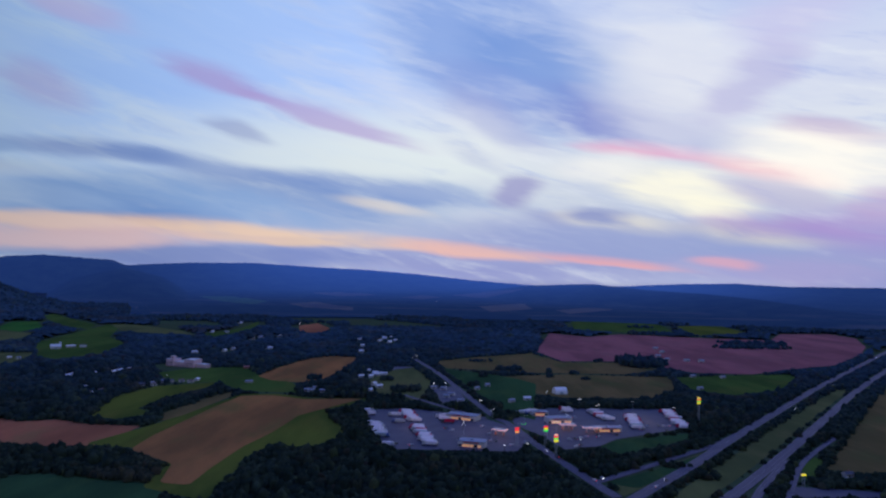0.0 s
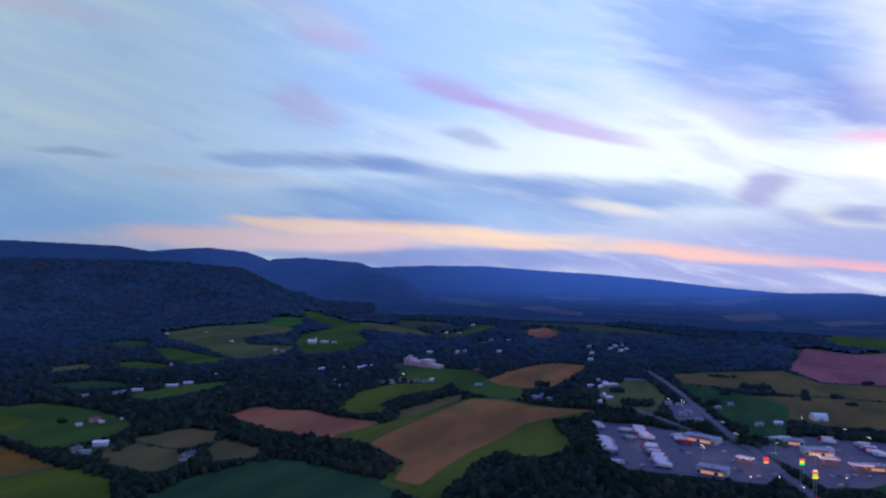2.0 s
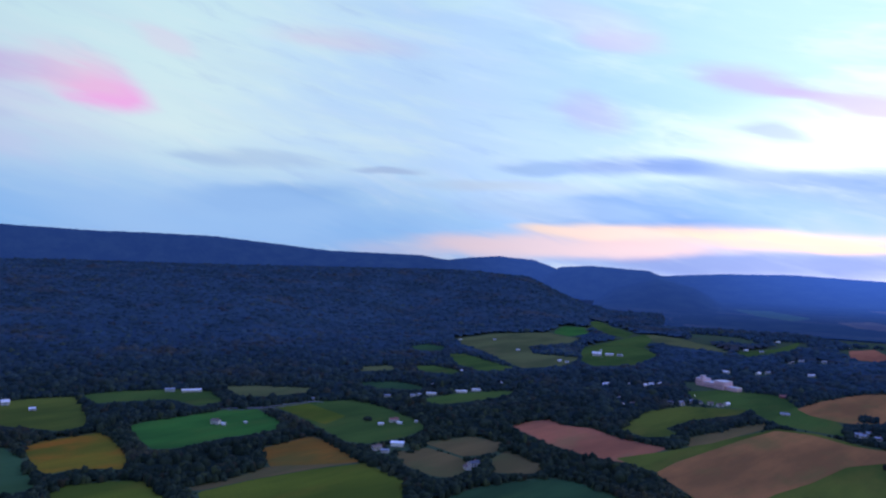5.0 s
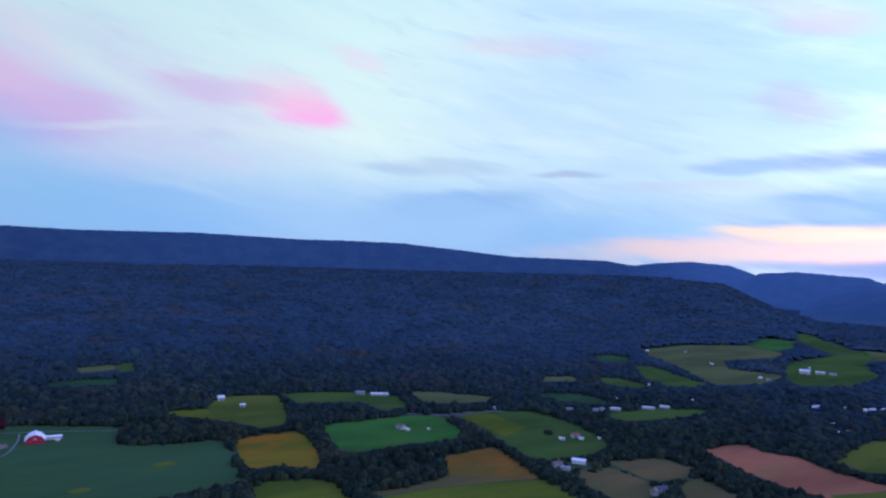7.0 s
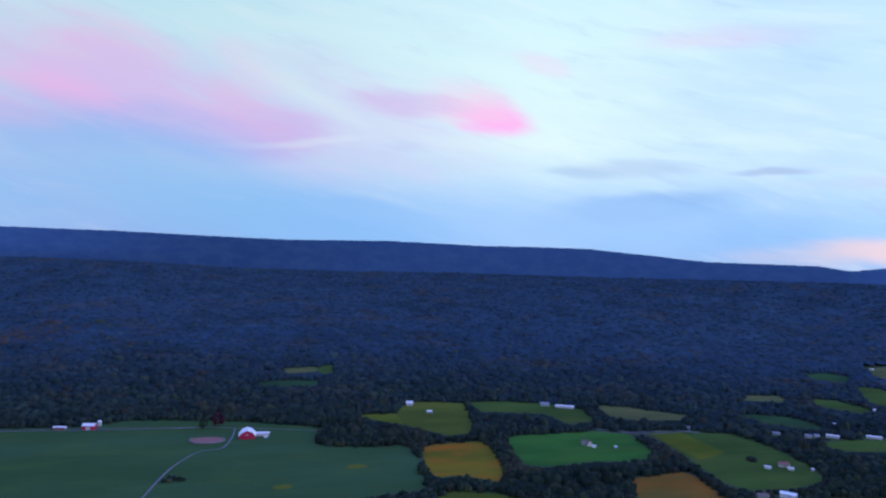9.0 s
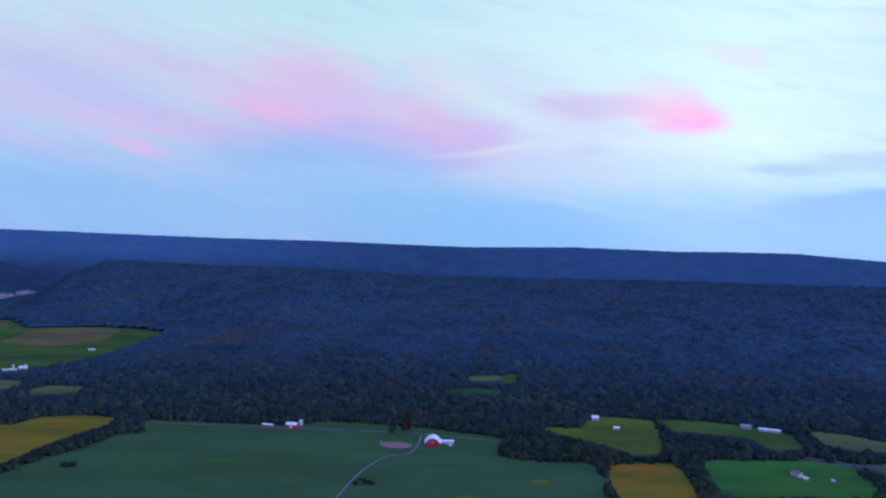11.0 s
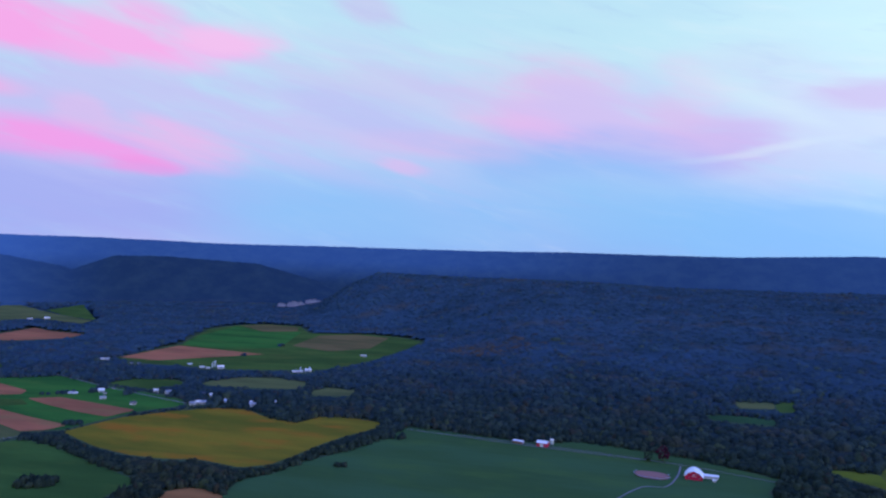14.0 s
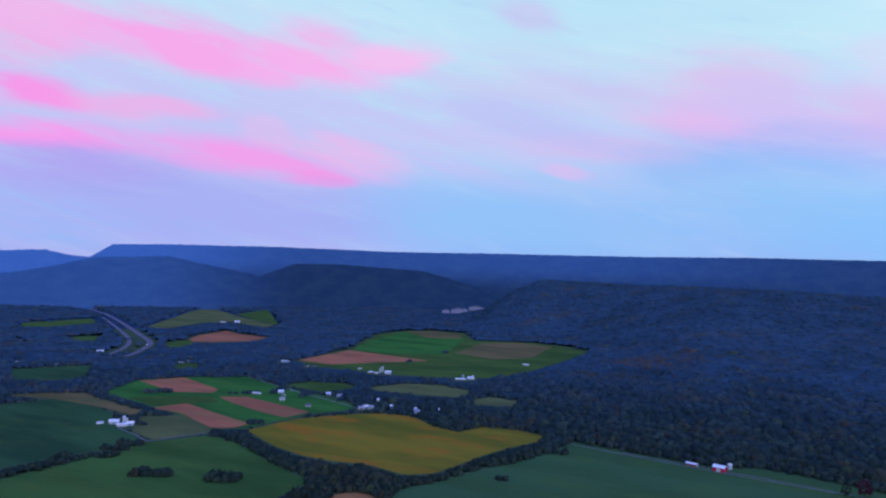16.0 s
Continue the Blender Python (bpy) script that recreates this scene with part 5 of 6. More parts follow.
def car(x, y, turn, lights=False):
    key = (len(CARS) % 3, lights)
    first = [c for k, c in CARS if k == key]
    paint = ("white_paint", "grey_metal", "dark_paint")[key[0]]
    m = pose(x, y, 0.75, 0, 0, turn + (180 if len(CARS) % 2 else 0))
    if first:
        ob = copy_thing(first[0], m)
    else:
        ob = make_car(paint, lights)
        ob.matrix_world = m
    CARS.append((key, ob))
    words = {"white_paint": "white", "grey_metal": "grey", "dark_paint": "dark"}[paint]
    tagged(ob, f"small {words} car " + ("on the highway with its headlights on" if lights else "standing on the asphalt lot"), "car", "cars on the highway" if lights else "cars on the lots")


LAMPS = []


def lamp_post(x, y):
    m = pose(x, y, 0.3)
    if LAMPS:
        return copy_thing(LAMPS[0], m)
    t = tagged(new("street_lamp"), "tall slim lot lamp with a lit white head", "street lamp", "lot lamps")
    part("pole", tube(0, 0, 0, 10, 0.14, 0.09, 8), "grey_metal", t)
    part("arm", box(-1.2, -0.06, 9.9, 1.2, 0.06, 10.05), "grey_metal", t)
    for s in (-1, 1):
        part("lamp_head", box(s * 1.2 - 0.5, -0.3, 9.75, s * 1.2 + 0.5, 0.3, 9.95, 0.04), "lamp_white", t)
    t.matrix_world = m
    LAMPS.append(t)
    return t


def yard_lamp(x, y):
    t = base("yard_lamp", x, y, 0, "bright lit yard lamp on a wooden pole", "lamp")
    part("pole", tube(0, 0, 0, 8, 0.16, 0.11, 8), "bark", t)
    part("lamp_head", box(-0.45, -0.45, 7.9, 0.45, 0.45, 8.35, 0.12), "lamp_white", t)


def pole_sign(x, y, tall, colours):
    t = base("roadside_sign", x, y, 10, "tall pole sign with bright coloured lit panels", "sign")
    part("pole", tube(-0.9, 0, 0, tall, 0.22, 0.22, 10), "grey_metal", t)
    part("pole", tube(0.9, 0, 0, tall, 0.22, 0.22, 10), "grey_metal", t)
    z = tall
    for i, c in enumerate(colours[::-1]):
        w = 2.0 - 0.3 * (i % 2)
        p = part("panel", box(-w, -0.35, z, w, 0.35, z + 1.5, 0.06), "white_paint", t)
        part("lit_face", box(-w + 0.15, -0.42, z + 0.12, w - 0.15, 0.42, z + 1.38), c, p)
        z += 1.65


def traffic_light(x, y, turn):
    t = base("traffic_light", x, y, turn, "mast-arm traffic light showing green", "traffic light")
    part("mast", tube(0, 0, 0, 7, 0.16, 0.12, 10), "grey_metal", t)
    part("arm", box(0, -0.08, 6.6, 9, 0.08, 6.8), "grey_metal", t)
    for u in (4.5, 8):
        h = part("signal_head", box(u - 0.3, -0.25, 5.5, u + 0.3, 0.25, 6.7, 0.04), "dark_paint", t)
        part("green_lens", box(u - 0.35, -0.33, 5.5, u + 0.35, 0.33, 5.95), "lamp_green", h)


TREE_KINDS = []


def make_tree(seed, tall, wide, leaf, shape):
    """A broadleaf tree: tapered trunk, limbs, and a crown of many small leaf clumps with gaps."""
    rng = random.Random(seed)
    t = new("tree")
    bm = tube(0, 0, -0.4, tall * 0.55, tall * 0.030, tall * 0.014, 8)
    part("trunk", bm, "bark", t)
    limbs = bmesh.new()
    ends = []
    for i in range(7):
        a = i * 2.4 + rng.uniform(-0.4, 0.4)
        z0 = tall * rng.uniform(0.22, 0.5)
        end = Vector((math.cos(a) * wide * rng.uniform(0.4, 0.75), math.sin(a) * wide * rng.uniform(0.4, 0.75), z0 + tall * rng.uniform(0.15, 0.35)))
        start = Vector((0, 0, z0))
        m = (end - start).to_track_quat("Z", "Y").to_matrix().to_4x4()
        bmesh.ops.create_cone(limbs, cap_ends=False, segments=5, radius1=tall * 0.010, radius2=tall * 0.004, depth=(end - start).length, matrix=Matrix.Translation((start + end) / 2) @ m)
        ends.append(end)
    part("limbs", limbs, "bark", t)
    crown = bmesh.new()
    for i in range(46):
        a = rng.uniform(0, 2 * math.pi)
        u = rng.uniform(0, 1)
        z = shape(u)
        q = wide * z * math.sqrt(rng.uniform(0.15, 1))
        c = Vector((math.cos(a) * q, math.sin(a) * q, tall * (0.2 + 0.78 * u)))
        s = tall * rng.uniform(0.06, 0.125) * (1.1 - 0.4 * u)
        made = bmesh.ops.create_icosphere(crown, subdivisions=1, radius=s, matrix=Matrix.Translation(c) @ pose(0, 0, 0, rng.uniform(0, 90), rng.uniform(0, 90), 0))
        for v in made["verts"]:
            k = rng.uniform(0.6, 1.35)
            v.co = c + (v.co - c) * k
            v.co.z = c.z + (v.co.z - c.z) * 0.8
    part("crown", crown, leaf, t)
    return t


def round_crown(u):
    return math.sin(math.pi * min(0.08 + 0.9 * u, 1)) ** 0.6


def tall_crown(u):
    return (1 - u) ** 0.55 * min(1, 0.35 + u * 3)


def single_tree(x, y, tall, kind, words, group=""):
    if not TREE_KINDS:
        for seed, leaf, shape, wide in ((1, "leaves", round_crown, 4.6), (2, "leaves", tall_crown, 3.6), (3, "leaves", round_crown, 5.4), (4, "red_leaves", round_crown, 4.4), (5, "woods", round_crown, 4.2), (6, "leaves", round_crown, 3.8)):
            TREE_KINDS.append([make_tree(seed, 10.0, wide, leaf, shape), False])
    t, used = TREE_KINDS[kind]
    m = pose(x, y, float(land(x, y)), 0, 0, (x * 37 + y * 11) % 360)
    TREE_KINDS[kind][1] = True
    if used:
        ob = copy_thing(t, m)
    else:
        ob = t
        ob.matrix_world = m
    ob.scale = (tall / 10, tall / 10, tall / 10)
    return tagged(ob, words, "tree", group)




def quarry(x, y, seed, length, tall, turn):
    """A bare pale cutting in the wooded slope: stepped, broken rock."""
    rng = random.Random(seed)
    bm = bmesh.new()
    rows, cols = 6, 26
    grid = []
    for i in range(cols):
        u = i / (cols - 1)
        top = tall * (0.35 + 0.65 * math.sin(math.pi * u) ** 0.6) * rng.uniform(0.45, 1.1)
        grid.append([bm.verts.new(((u - 0.5) * length + rng.uniform(-2, 2), k * 5.5 + rng.uniform(-3, 3), -8 + (top + 8) * k / (rows - 1) + rng.uniform(-1.2, 1.2))) for k in range(rows)])
        grid[-1] += [bm.verts.new(((u - 0.5) * length, rows * 5.5 + 6, -8))]
    for a, b in zip(grid[:-1], grid[1:]):
        for k in range(rows):
            bm.faces.new((a[k], b[k], b[k + 1], a[k + 1]))
    me = bpy.data.meshes.new("quarry_face")
    bm.to_mesh(me)
    bm.free()
    me.materials.append(MATS["quarry_rock"])
    ob = new("quarry_face", me)
    ob.matrix_world = pose(x, y, float(land(x, y)) + 15, 0, 0, turn)
    tagged(ob, "pale pinkish quarry rock face cut in woods", "quarry", kind="structure")


# ---------------------------------------------------------------- the things in their places
# farms under the ridge
house(-664, 426, 20, 10.4, 6.4, 3.6, 'white_paint', 'shingle_brown')
shed(-654, 429, 20, 4.0, 3.2, 2.0, 'white_metal', 'white_metal')
shed(-646, 450, 10, 2.4, 2.4, 1.9, 'grey_metal', 'white_metal')
shed(-476, 506, 35, 12.0, 8.0, 3.1, 'white_metal', 'barn_roof')
house(-478, 481, 70, 9.6, 6.4, 3.1, 'white_paint', 'shingle_brown')
shed(-467, 481, 35, 7.2, 4.8, 2.2, 'white_paint', 'shingle_grey')
house(-552, 575, 60, 10.4, 6.4, 2.9, 'white_paint', 'brick_red')
shed(-550, 554, 30, 5.6, 3.2, 2.0, 'white_metal', 'white_metal')
shed(-541, 573, 30, 4.8, 3.2, 2.0, 'white_metal', 'white_metal')
shed(-534, 592, 30, 2.4, 2.4, 1.7, 'white_paint', 'white_metal')
shed(-624, 775, 42, 15.2, 4.8, 2.4, 'white_paint', 'white_metal')
shed(-619, 801, 42, 12.0, 4.8, 2.4, 'white_paint', 'white_metal')
shed(-638, 729, 42, 12.8, 4.8, 2.4, 'white_paint', 'white_metal')
shed(-645, 701, 42, 7.2, 4.8, 2.4, 'white_paint', 'shingle_grey')
shed(-664, 672, 42, 9.6, 4.8, 2.4, 'white_paint', 'shingle_grey')
shed(-644, 712, 42, 5.6, 4.8, 2.4, 'white_paint', 'shingle_grey')
house(-384, 507, 75, 11.0, 6.5, 3.0, 'white_paint', 'shingle_dark')
house(-381, 495, 160, 6.5, 5.2, 2.5, 'white_paint', 'shingle_brown')
house(-708, 586, 40, 6.0, 4.5, 2.0, 'white_paint', 'shingle_grey')
barn(-728, 1331, 30, 17.6, 9.6, 5.1, 'white_paint', 'white_metal')
shed(-715, 1360, 40, 16.0, 7.2, 3.4, 'white_paint', 'white_metal')
shed(-696, 1369, 35, 11.2, 6.4, 3.0, 'white_paint', 'shingle_grey')
silo(-733, 1356, 2.2, 9.4)
house(-493, 1035, 46, 7.8, 5.8, 2.5, 'white_paint', 'shingle_dark')
house(-484, 1043, 68, 7.8, 5.8, 2.5, 'white_paint', 'white_metal')
house(-503, 1032, 38, 7.8, 5.8, 2.5, 'white_paint', 'white_metal')
house(-525, 991, 20, 7.8, 5.8, 2.5, 'white_paint', 'white_metal')
house(-526, 1013, 14, 7.8, 5.8, 2.5, 'white_paint', 'white_metal')
house(-455, 904, 50, 7.8, 5.8, 2.5, 'white_paint', 'white_metal')
house(-445, 910, 10, 7.8, 5.8, 2.5, 'white_paint', 'shingle_dark')
house(-395, 935, 10, 7.8, 5.8, 2.5, 'white_paint', 'shingle_dark')
house(-386, 945, 60, 7.8, 5.8, 2.5, 'white_paint', 'shingle_grey')
house(-382, 970, 34, 7.8, 5.8, 2.5, 'white_paint', 'shingle_dark')
house(-369, 965, 70, 7.8, 5.8, 2.5, 'white_paint', 'shingle_dark')
house(-748, 926, 26, 7.2, 5.1, 2.3, 'white_paint', 'white_metal')
house(-701, 1010, 46, 7.2, 5.1, 2.3, 'white_paint', 'white_metal')
house(-706, 1179, 55, 7.2, 5.1, 2.3, 'white_paint', 'shingle_grey')
house(-725, 1184, 70, 7.2, 5.1, 2.3, 'white_paint', 'white_metal')
house(-879, 1265, 0, 7.2, 5.1, 2.3, 'white_paint', 'white_metal')
house(-1088, 1320, 50, 7.2, 5.1, 2.3, 'white_paint', 'white_metal')
house(-1045, 1399, 45, 7.2, 5.1, 2.3, 'white_paint', 'shingle_grey')
house(-686, 786, 40, 7.2, 5.1, 2.3, 'white_paint', 'white_metal')
house(-630, 878, 30, 7.2, 5.1, 2.3, 'white_paint', 'white_metal')
shed(-846, 498, 62, 24.0, 6.4, 2.7, 'white_paint', 'white_metal')
shed(-864, 478, 62, 12.0, 7.2, 3.4, 'grey_metal', 'shingle_grey')
house(-898, 511, 30, 7.2, 5.1, 2.7, 'brick_red', 'shingle_dark')
house(-845, 311, 75, 7.2, 5.1, 2.4, 'white_paint', 'white_metal')
barn(-894, 299, 80, 8.0, 6.4, 3.8, 'white_paint', 'white_metal')
house(-1108, 231, 70, 6.6, 5.1, 2.3, 'white_paint', 'shingle_grey')
# town and works beyond the tan field
house(-481, 1057, 50, 8.4, 5.8, 2.6, 'white_paint', 'white_metal')
house(-484, 1039, 74, 8.4, 5.8, 2.6, 'white_paint', 'white_metal')
house(-528, 1000, 65, 8.4, 5.8, 2.6, 'white_paint', 'white_metal')
house(-473, 1072, 65, 8.4, 5.8, 2.6, 'white_paint', 'white_metal')
house(-424, 884, 46, 8.4, 5.8, 2.6, 'white_paint', 'shingle_brown')
house(-381, 936, 70, 8.4, 5.8, 2.6, 'white_paint', 'shingle_brown')
house(-377, 963, 21, 8.4, 5.8, 2.6, 'white_paint', 'shingle_grey')
house(-343, 968, 40, 8.4, 5.8, 2.6, 'white_paint', 'shingle_brown')
house(-339, 983, 80, 8.4, 5.8, 2.6, 'white_paint', 'white_metal')
house(-356, 970, 25, 8.4, 5.8, 2.6, 'white_paint', 'shingle_brown')
house(-429, 862, 56, 8.4, 5.8, 2.6, 'white_paint', 'white_metal')
house(-564, 1733, 70, 12.0, 6.4, 2.7, 'white_paint', 'white_metal')
house(-456, 1306, 10, 12.0, 6.4, 2.7, 'white_paint', 'white_metal')
house(-411, 1338, 80, 12.0, 6.4, 2.7, 'white_paint', 'white_metal')
house(-403, 1366, 65, 12.0, 6.4, 2.7, 'white_paint', 'shingle_grey')
house(-528, 1732, 15, 12.0, 6.4, 2.7, 'white_paint', 'shingle_grey')
house(-339, 1392, 30, 12.0, 6.4, 2.7, 'white_paint', 'white_metal')
house(-421, 1572, 60, 12.0, 6.4, 2.7, 'white_paint', 'white_metal')
house(-416, 1622, 45, 12.0, 6.4, 2.7, 'white_paint', 'shingle_grey')
house(-377, 1644, 40, 12.0, 6.4, 2.7, 'white_paint', 'white_metal')
house(-580, 2034, 50, 12.0, 6.4, 2.7, 'white_paint', 'white_metal')
house(-133, 1644, 10, 10.8, 7.0, 3.0, 'white_paint', 'white_metal')
house(-120, 1670, 85, 10.8, 7.0, 3.0, 'white_paint', 'white_metal')
house(-138, 1580, 50, 10.8, 7.0, 3.0, 'white_paint', 'white_metal')
house(-185, 1596, 20, 10.8, 7.0, 3.0, 'white_paint', 'white_metal')
house(-165, 1468, 40, 10.8, 7.0, 3.0, 'white_paint', 'white_metal')
house(-114, 1546, 60, 10.8, 7.0, 3.0, 'white_paint', 'white_metal')
house(-155, 1362, 30, 10.8, 7.0, 3.0, 'white_paint', 'white_metal')
house(-98, 1060, 0, 9.6, 6.4, 2.9, 'white_paint', 'white_metal')
house(-91, 1066, 36, 9.6, 6.4, 2.9, 'white_paint', 'white_metal')
house(-104, 1040, 54, 9.6, 6.4, 2.9, 'white_paint', 'white_metal')
house(-92, 971, 75, 9.6, 6.4, 2.9, 'white_paint', 'white_metal')
house(-83, 953, 24, 9.6, 6.4, 2.9, 'white_paint', 'white_metal')
house(-91, 919, 60, 9.6, 6.4, 2.9, 'white_paint', 'white_metal')
house(-173, 915, 20, 7.8, 5.8, 2.6, 'white_paint', 'shingle_grey')
house(-168, 911, 20, 7.8, 5.8, 2.6, 'white_paint', 'shingle_grey')
house(-153, 910, 20, 7.8, 5.8, 2.6, 'white_paint', 'shingle_grey')
house(-165, 931, 20, 7.8, 5.8, 2.6, 'white_paint', 'shingle_grey')
house(-304, 1113, 15, 15.6, 7.7, 2.4, 'brick_red', 'brick_red')
house(-265, 976, 15, 12.0, 5.1, 2.0, 'white_paint', 'shingle_grey')
works(-412, 1128, -20)
house(-846, -685, 142, 8.6, 6.2, 2.7, 'white_paint', 'shingle_grey')
house(-831, -621, 139, 8.6, 6.2, 2.7, 'white_paint', 'shingle_dark')
house(-864, -551, 110, 8.6, 6.2, 2.7, 'white_paint', 'shingle_grey')
house(-892, -477, 107, 8.6, 6.2, 2.7, 'white_paint', 'shingle_dark')
house(-930, -584, 132, 8.6, 6.2, 2.7, 'white_paint', 'shingle_dark')
house(-897, -524, 127, 8.6, 6.2, 2.7, 'white_paint', 'shingle_grey')
# the hamlet among trees
house(-927, -563, 105, 9.0, 6.6, 2.9, 'white_paint', 'white_metal')
house(-873, -549, 142, 9.0, 6.6, 2.9, 'white_paint', 'white_metal')
house(-875, -542, 137, 9.0, 6.6, 2.9, 'white_paint', 'shingle_grey')
house(-896, -525, 132, 9.0, 6.6, 2.9, 'white_paint', 'white_metal')
house(-899, -485, 139, 9.0, 6.6, 2.9, 'white_paint', 'white_metal')
house(-890, -474, 131, 9.0, 6.6, 2.9, 'white_paint', 'shingle_grey')
house(-919, -455, 131, 9.0, 6.6, 2.9, 'white_paint', 'white_metal')
house(-922, -658, 118, 9.0, 6.6, 2.9, 'white_paint', 'white_metal')
house(-920, -635, 149, 9.0, 6.6, 2.9, 'white_paint', 'shingle_grey')
# red barn farm and its neighbour
red_barn(-764, 90)
shed(-768, 105, 88, 14.5, 5.6, 2.8, 'white_paint', 'barn_roof')
shed(-757, 108, 70, 3.0, 2.4, 1.7, 'white_paint', 'barn_roof')
small_red_barn(-829, -66)
silo(-842, -58, 2.3, 4.8)
shed(-833, -94, 75, 12.0, 4.8, 2.4, 'brick_red', 'white_metal')
barnyard(-755, 52)
# western farms
shed(-858, -757, 136, 13.8, 4.6, 1.8, 'white_paint', 'white_metal')
shed(-861, -747, 126, 5.8, 4.0, 1.8, 'white_paint', 'white_metal')
barn(-888, -727, 132, 8.6, 5.8, 3.0, 'white_paint', 'white_metal')
house(-877, -710, 132, 5.2, 3.7, 1.9, 'white_paint', 'shingle_dark')
house(-916, -730, 131, 4.3, 3.2, 1.4, 'white_paint', 'shingle_dark')
barn(-602, -732, 131, 11.5, 5.8, 3.4, 'white_paint', 'white_metal')
shed(-600, -714, 138, 11.5, 5.8, 2.4, 'white_paint', 'white_metal')
barn(-609, -711, 136, 8.1, 5.2, 2.7, 'white_paint', 'white_metal')
silo(-606, -719, 1.7, 9.8)
silo(-609, -718, 1.4, 6.9)
tank(-593, -747, 4.2, 1.8)
barn(-1172, -719, 128, 11.5, 5.8, 3.7, 'white_paint', 'white_metal')
silo(-1184, -740, 1.7, 10.4)
silo(-1176, -740, 1.6, 7.5)
shed(-1164, -754, 137, 9.2, 4.6, 2.2, 'white_paint', 'white_metal')
shed(-1188, -798, 136, 6.9, 4.0, 1.8, 'white_paint', 'white_metal')
shed(-1162, -739, 124, 6.9, 4.0, 1.8, 'white_paint', 'white_metal')
shed(-1197, -573, 114, 19.6, 5.2, 2.2, 'white_paint', 'white_metal')
barn(-1214, -561, 108, 11.5, 5.8, 3.0, 'white_paint', 'white_metal')
silo(-1205, -572, 1.6, 6.9)
silo(-1221, -561, 1.4, 6.3)
shed(-1476, -564, 98, 12.7, 5.2, 2.2, 'white_paint', 'white_metal')
shed(-1171, -982, 117, 16.1, 5.8, 2.4, 'white_paint', 'white_metal')
house(-1150, -901, 127, 5.6, 4.2, 1.8, 'white_paint', 'shingle_dark')
house(-1152, -885, 122, 5.6, 4.2, 1.8, 'white_paint', 'shingle_dark')
barn(-1864, -1856, 132, 17.3, 7.5, 3.7, 'white_paint', 'white_metal')
shed(-1826, -1886, 147, 17.3, 5.8, 2.4, 'white_paint', 'white_metal')
shed(-1028, -1399, 144, 14.4, 8.6, 3.0, 'white_paint', 'white_metal')
house(-1026, -1128, 139, 10.8, 4.6, 1.8, 'white_paint', 'shingle_dark')
house(-1048, -1131, 130, 6.5, 4.6, 1.8, 'white_paint', 'shingle_dark')
house(-1037, -1472, 132, 8.6, 4.6, 1.9, 'white_paint', 'shingle_dark')
house(-831, -1368, 144, 8.6, 5.0, 1.9, 'white_paint', 'shingle_dark')
house(-855, -1278, 136, 6.5, 4.6, 1.9, 'white_paint', 'shingle_dark')
house(-1056, -1746, 149, 7.8, 4.6, 1.9, 'white_paint', 'shingle_dark')
house(-2003, -2522, 156, 10.8, 5.5, 1.9, 'white_paint', 'shingle_dark')
house(-1134, -1391, 146, 7.8, 4.6, 1.9, 'white_paint', 'shingle_dark')
# truck stop by the crossroads
shop(25, 757, -25, 34, 14, 5)
shop(30, 640, -15, 24, 13, 5)
shop(125, 749, 10, 26, 14, 5)
shop(110, 785, 5, 18, 10, 4)
shop(168, 710, 5, 26, 10, 4)
canopy(58, 686, -30, 14, 8)
canopy(129, 716, 5, 16, 10)
canopy(151, 703, 5, 18, 8)
greenhouse(157, 930, 10)
house(108, 879, 10, 9.6, 6.4, 2.7, 'white_paint', 'white_metal')
house(87, 862, 20, 8.4, 5.8, 2.7, 'white_paint', 'shingle_grey')
house(49, 949, 20, 7.2, 5.8, 2.7, 'white_paint', 'shingle_grey')
house(65, 979, 20, 7.2, 5.8, 2.7, 'white_paint', 'shingle_grey')
house(-9, 952, -15, 9.0, 6.0, 2.8, 'white_paint', 'shingle_grey')
house(4, 944, -15, 9.0, 6.0, 2.8, 'white_paint', 'shingle_grey')
house(14, 902, -15, 9.0, 6.0, 2.8, 'white_paint', 'shingle_grey')
house(8, 885, -15, 9.0, 6.0, 2.8, 'white_paint', 'shingle_grey')
house(25, 855, -15, 9.0, 6.0, 2.8, 'white_paint', 'shingle_grey')
house(422, 1372, 15, 10.8, 6.4, 3.0, 'white_paint', 'shingle_grey')
house(452, 1444, 15, 10.8, 6.4, 3.0, 'white_paint', 'shingle_grey')
house(422, 1318, 15, 10.8, 6.4, 3.0, 'white_paint', 'shingle_grey')
house(455, 1306, 15, 10.8, 6.4, 3.0, 'white_paint', 'shingle_grey')
house(480, 1301, 15, 10.8, 6.4, 3.0, 'white_paint', 'shingle_grey')
house(462, 1520, 15, 10.8, 6.4, 3.0, 'white_paint', 'shingle_grey')
house(393, 1101, 15, 7.8, 5.8, 2.7, 'white_paint', 'shingle_grey')
house(438, 1096, 15, 7.8, 5.8, 2.7, 'white_paint', 'shingle_grey')
house(361, 982, 15, 7.8, 5.8, 2.7, 'white_paint', 'shingle_grey')
house(-100, 1079, 15, 9.6, 5.8, 2.7, 'white_paint', 'white_metal')
house(-86, 1069, 15, 9.6, 5.8, 2.7, 'white_paint', 'white_metal')
house(-117, 1041, 15, 9.6, 5.8, 2.7, 'white_paint', 'white_metal')
house(-114, 1101, 15, 9.6, 5.8, 2.7, 'white_paint', 'white_metal')
house(-114, 1566, 15, 9.6, 5.8, 2.7, 'white_paint', 'white_metal')
house(-104, 1594, 15, 9.6, 5.8, 2.7, 'white_paint', 'white_metal')
house(-134, 1643, 15, 9.6, 5.8, 2.7, 'white_paint', 'white_metal')
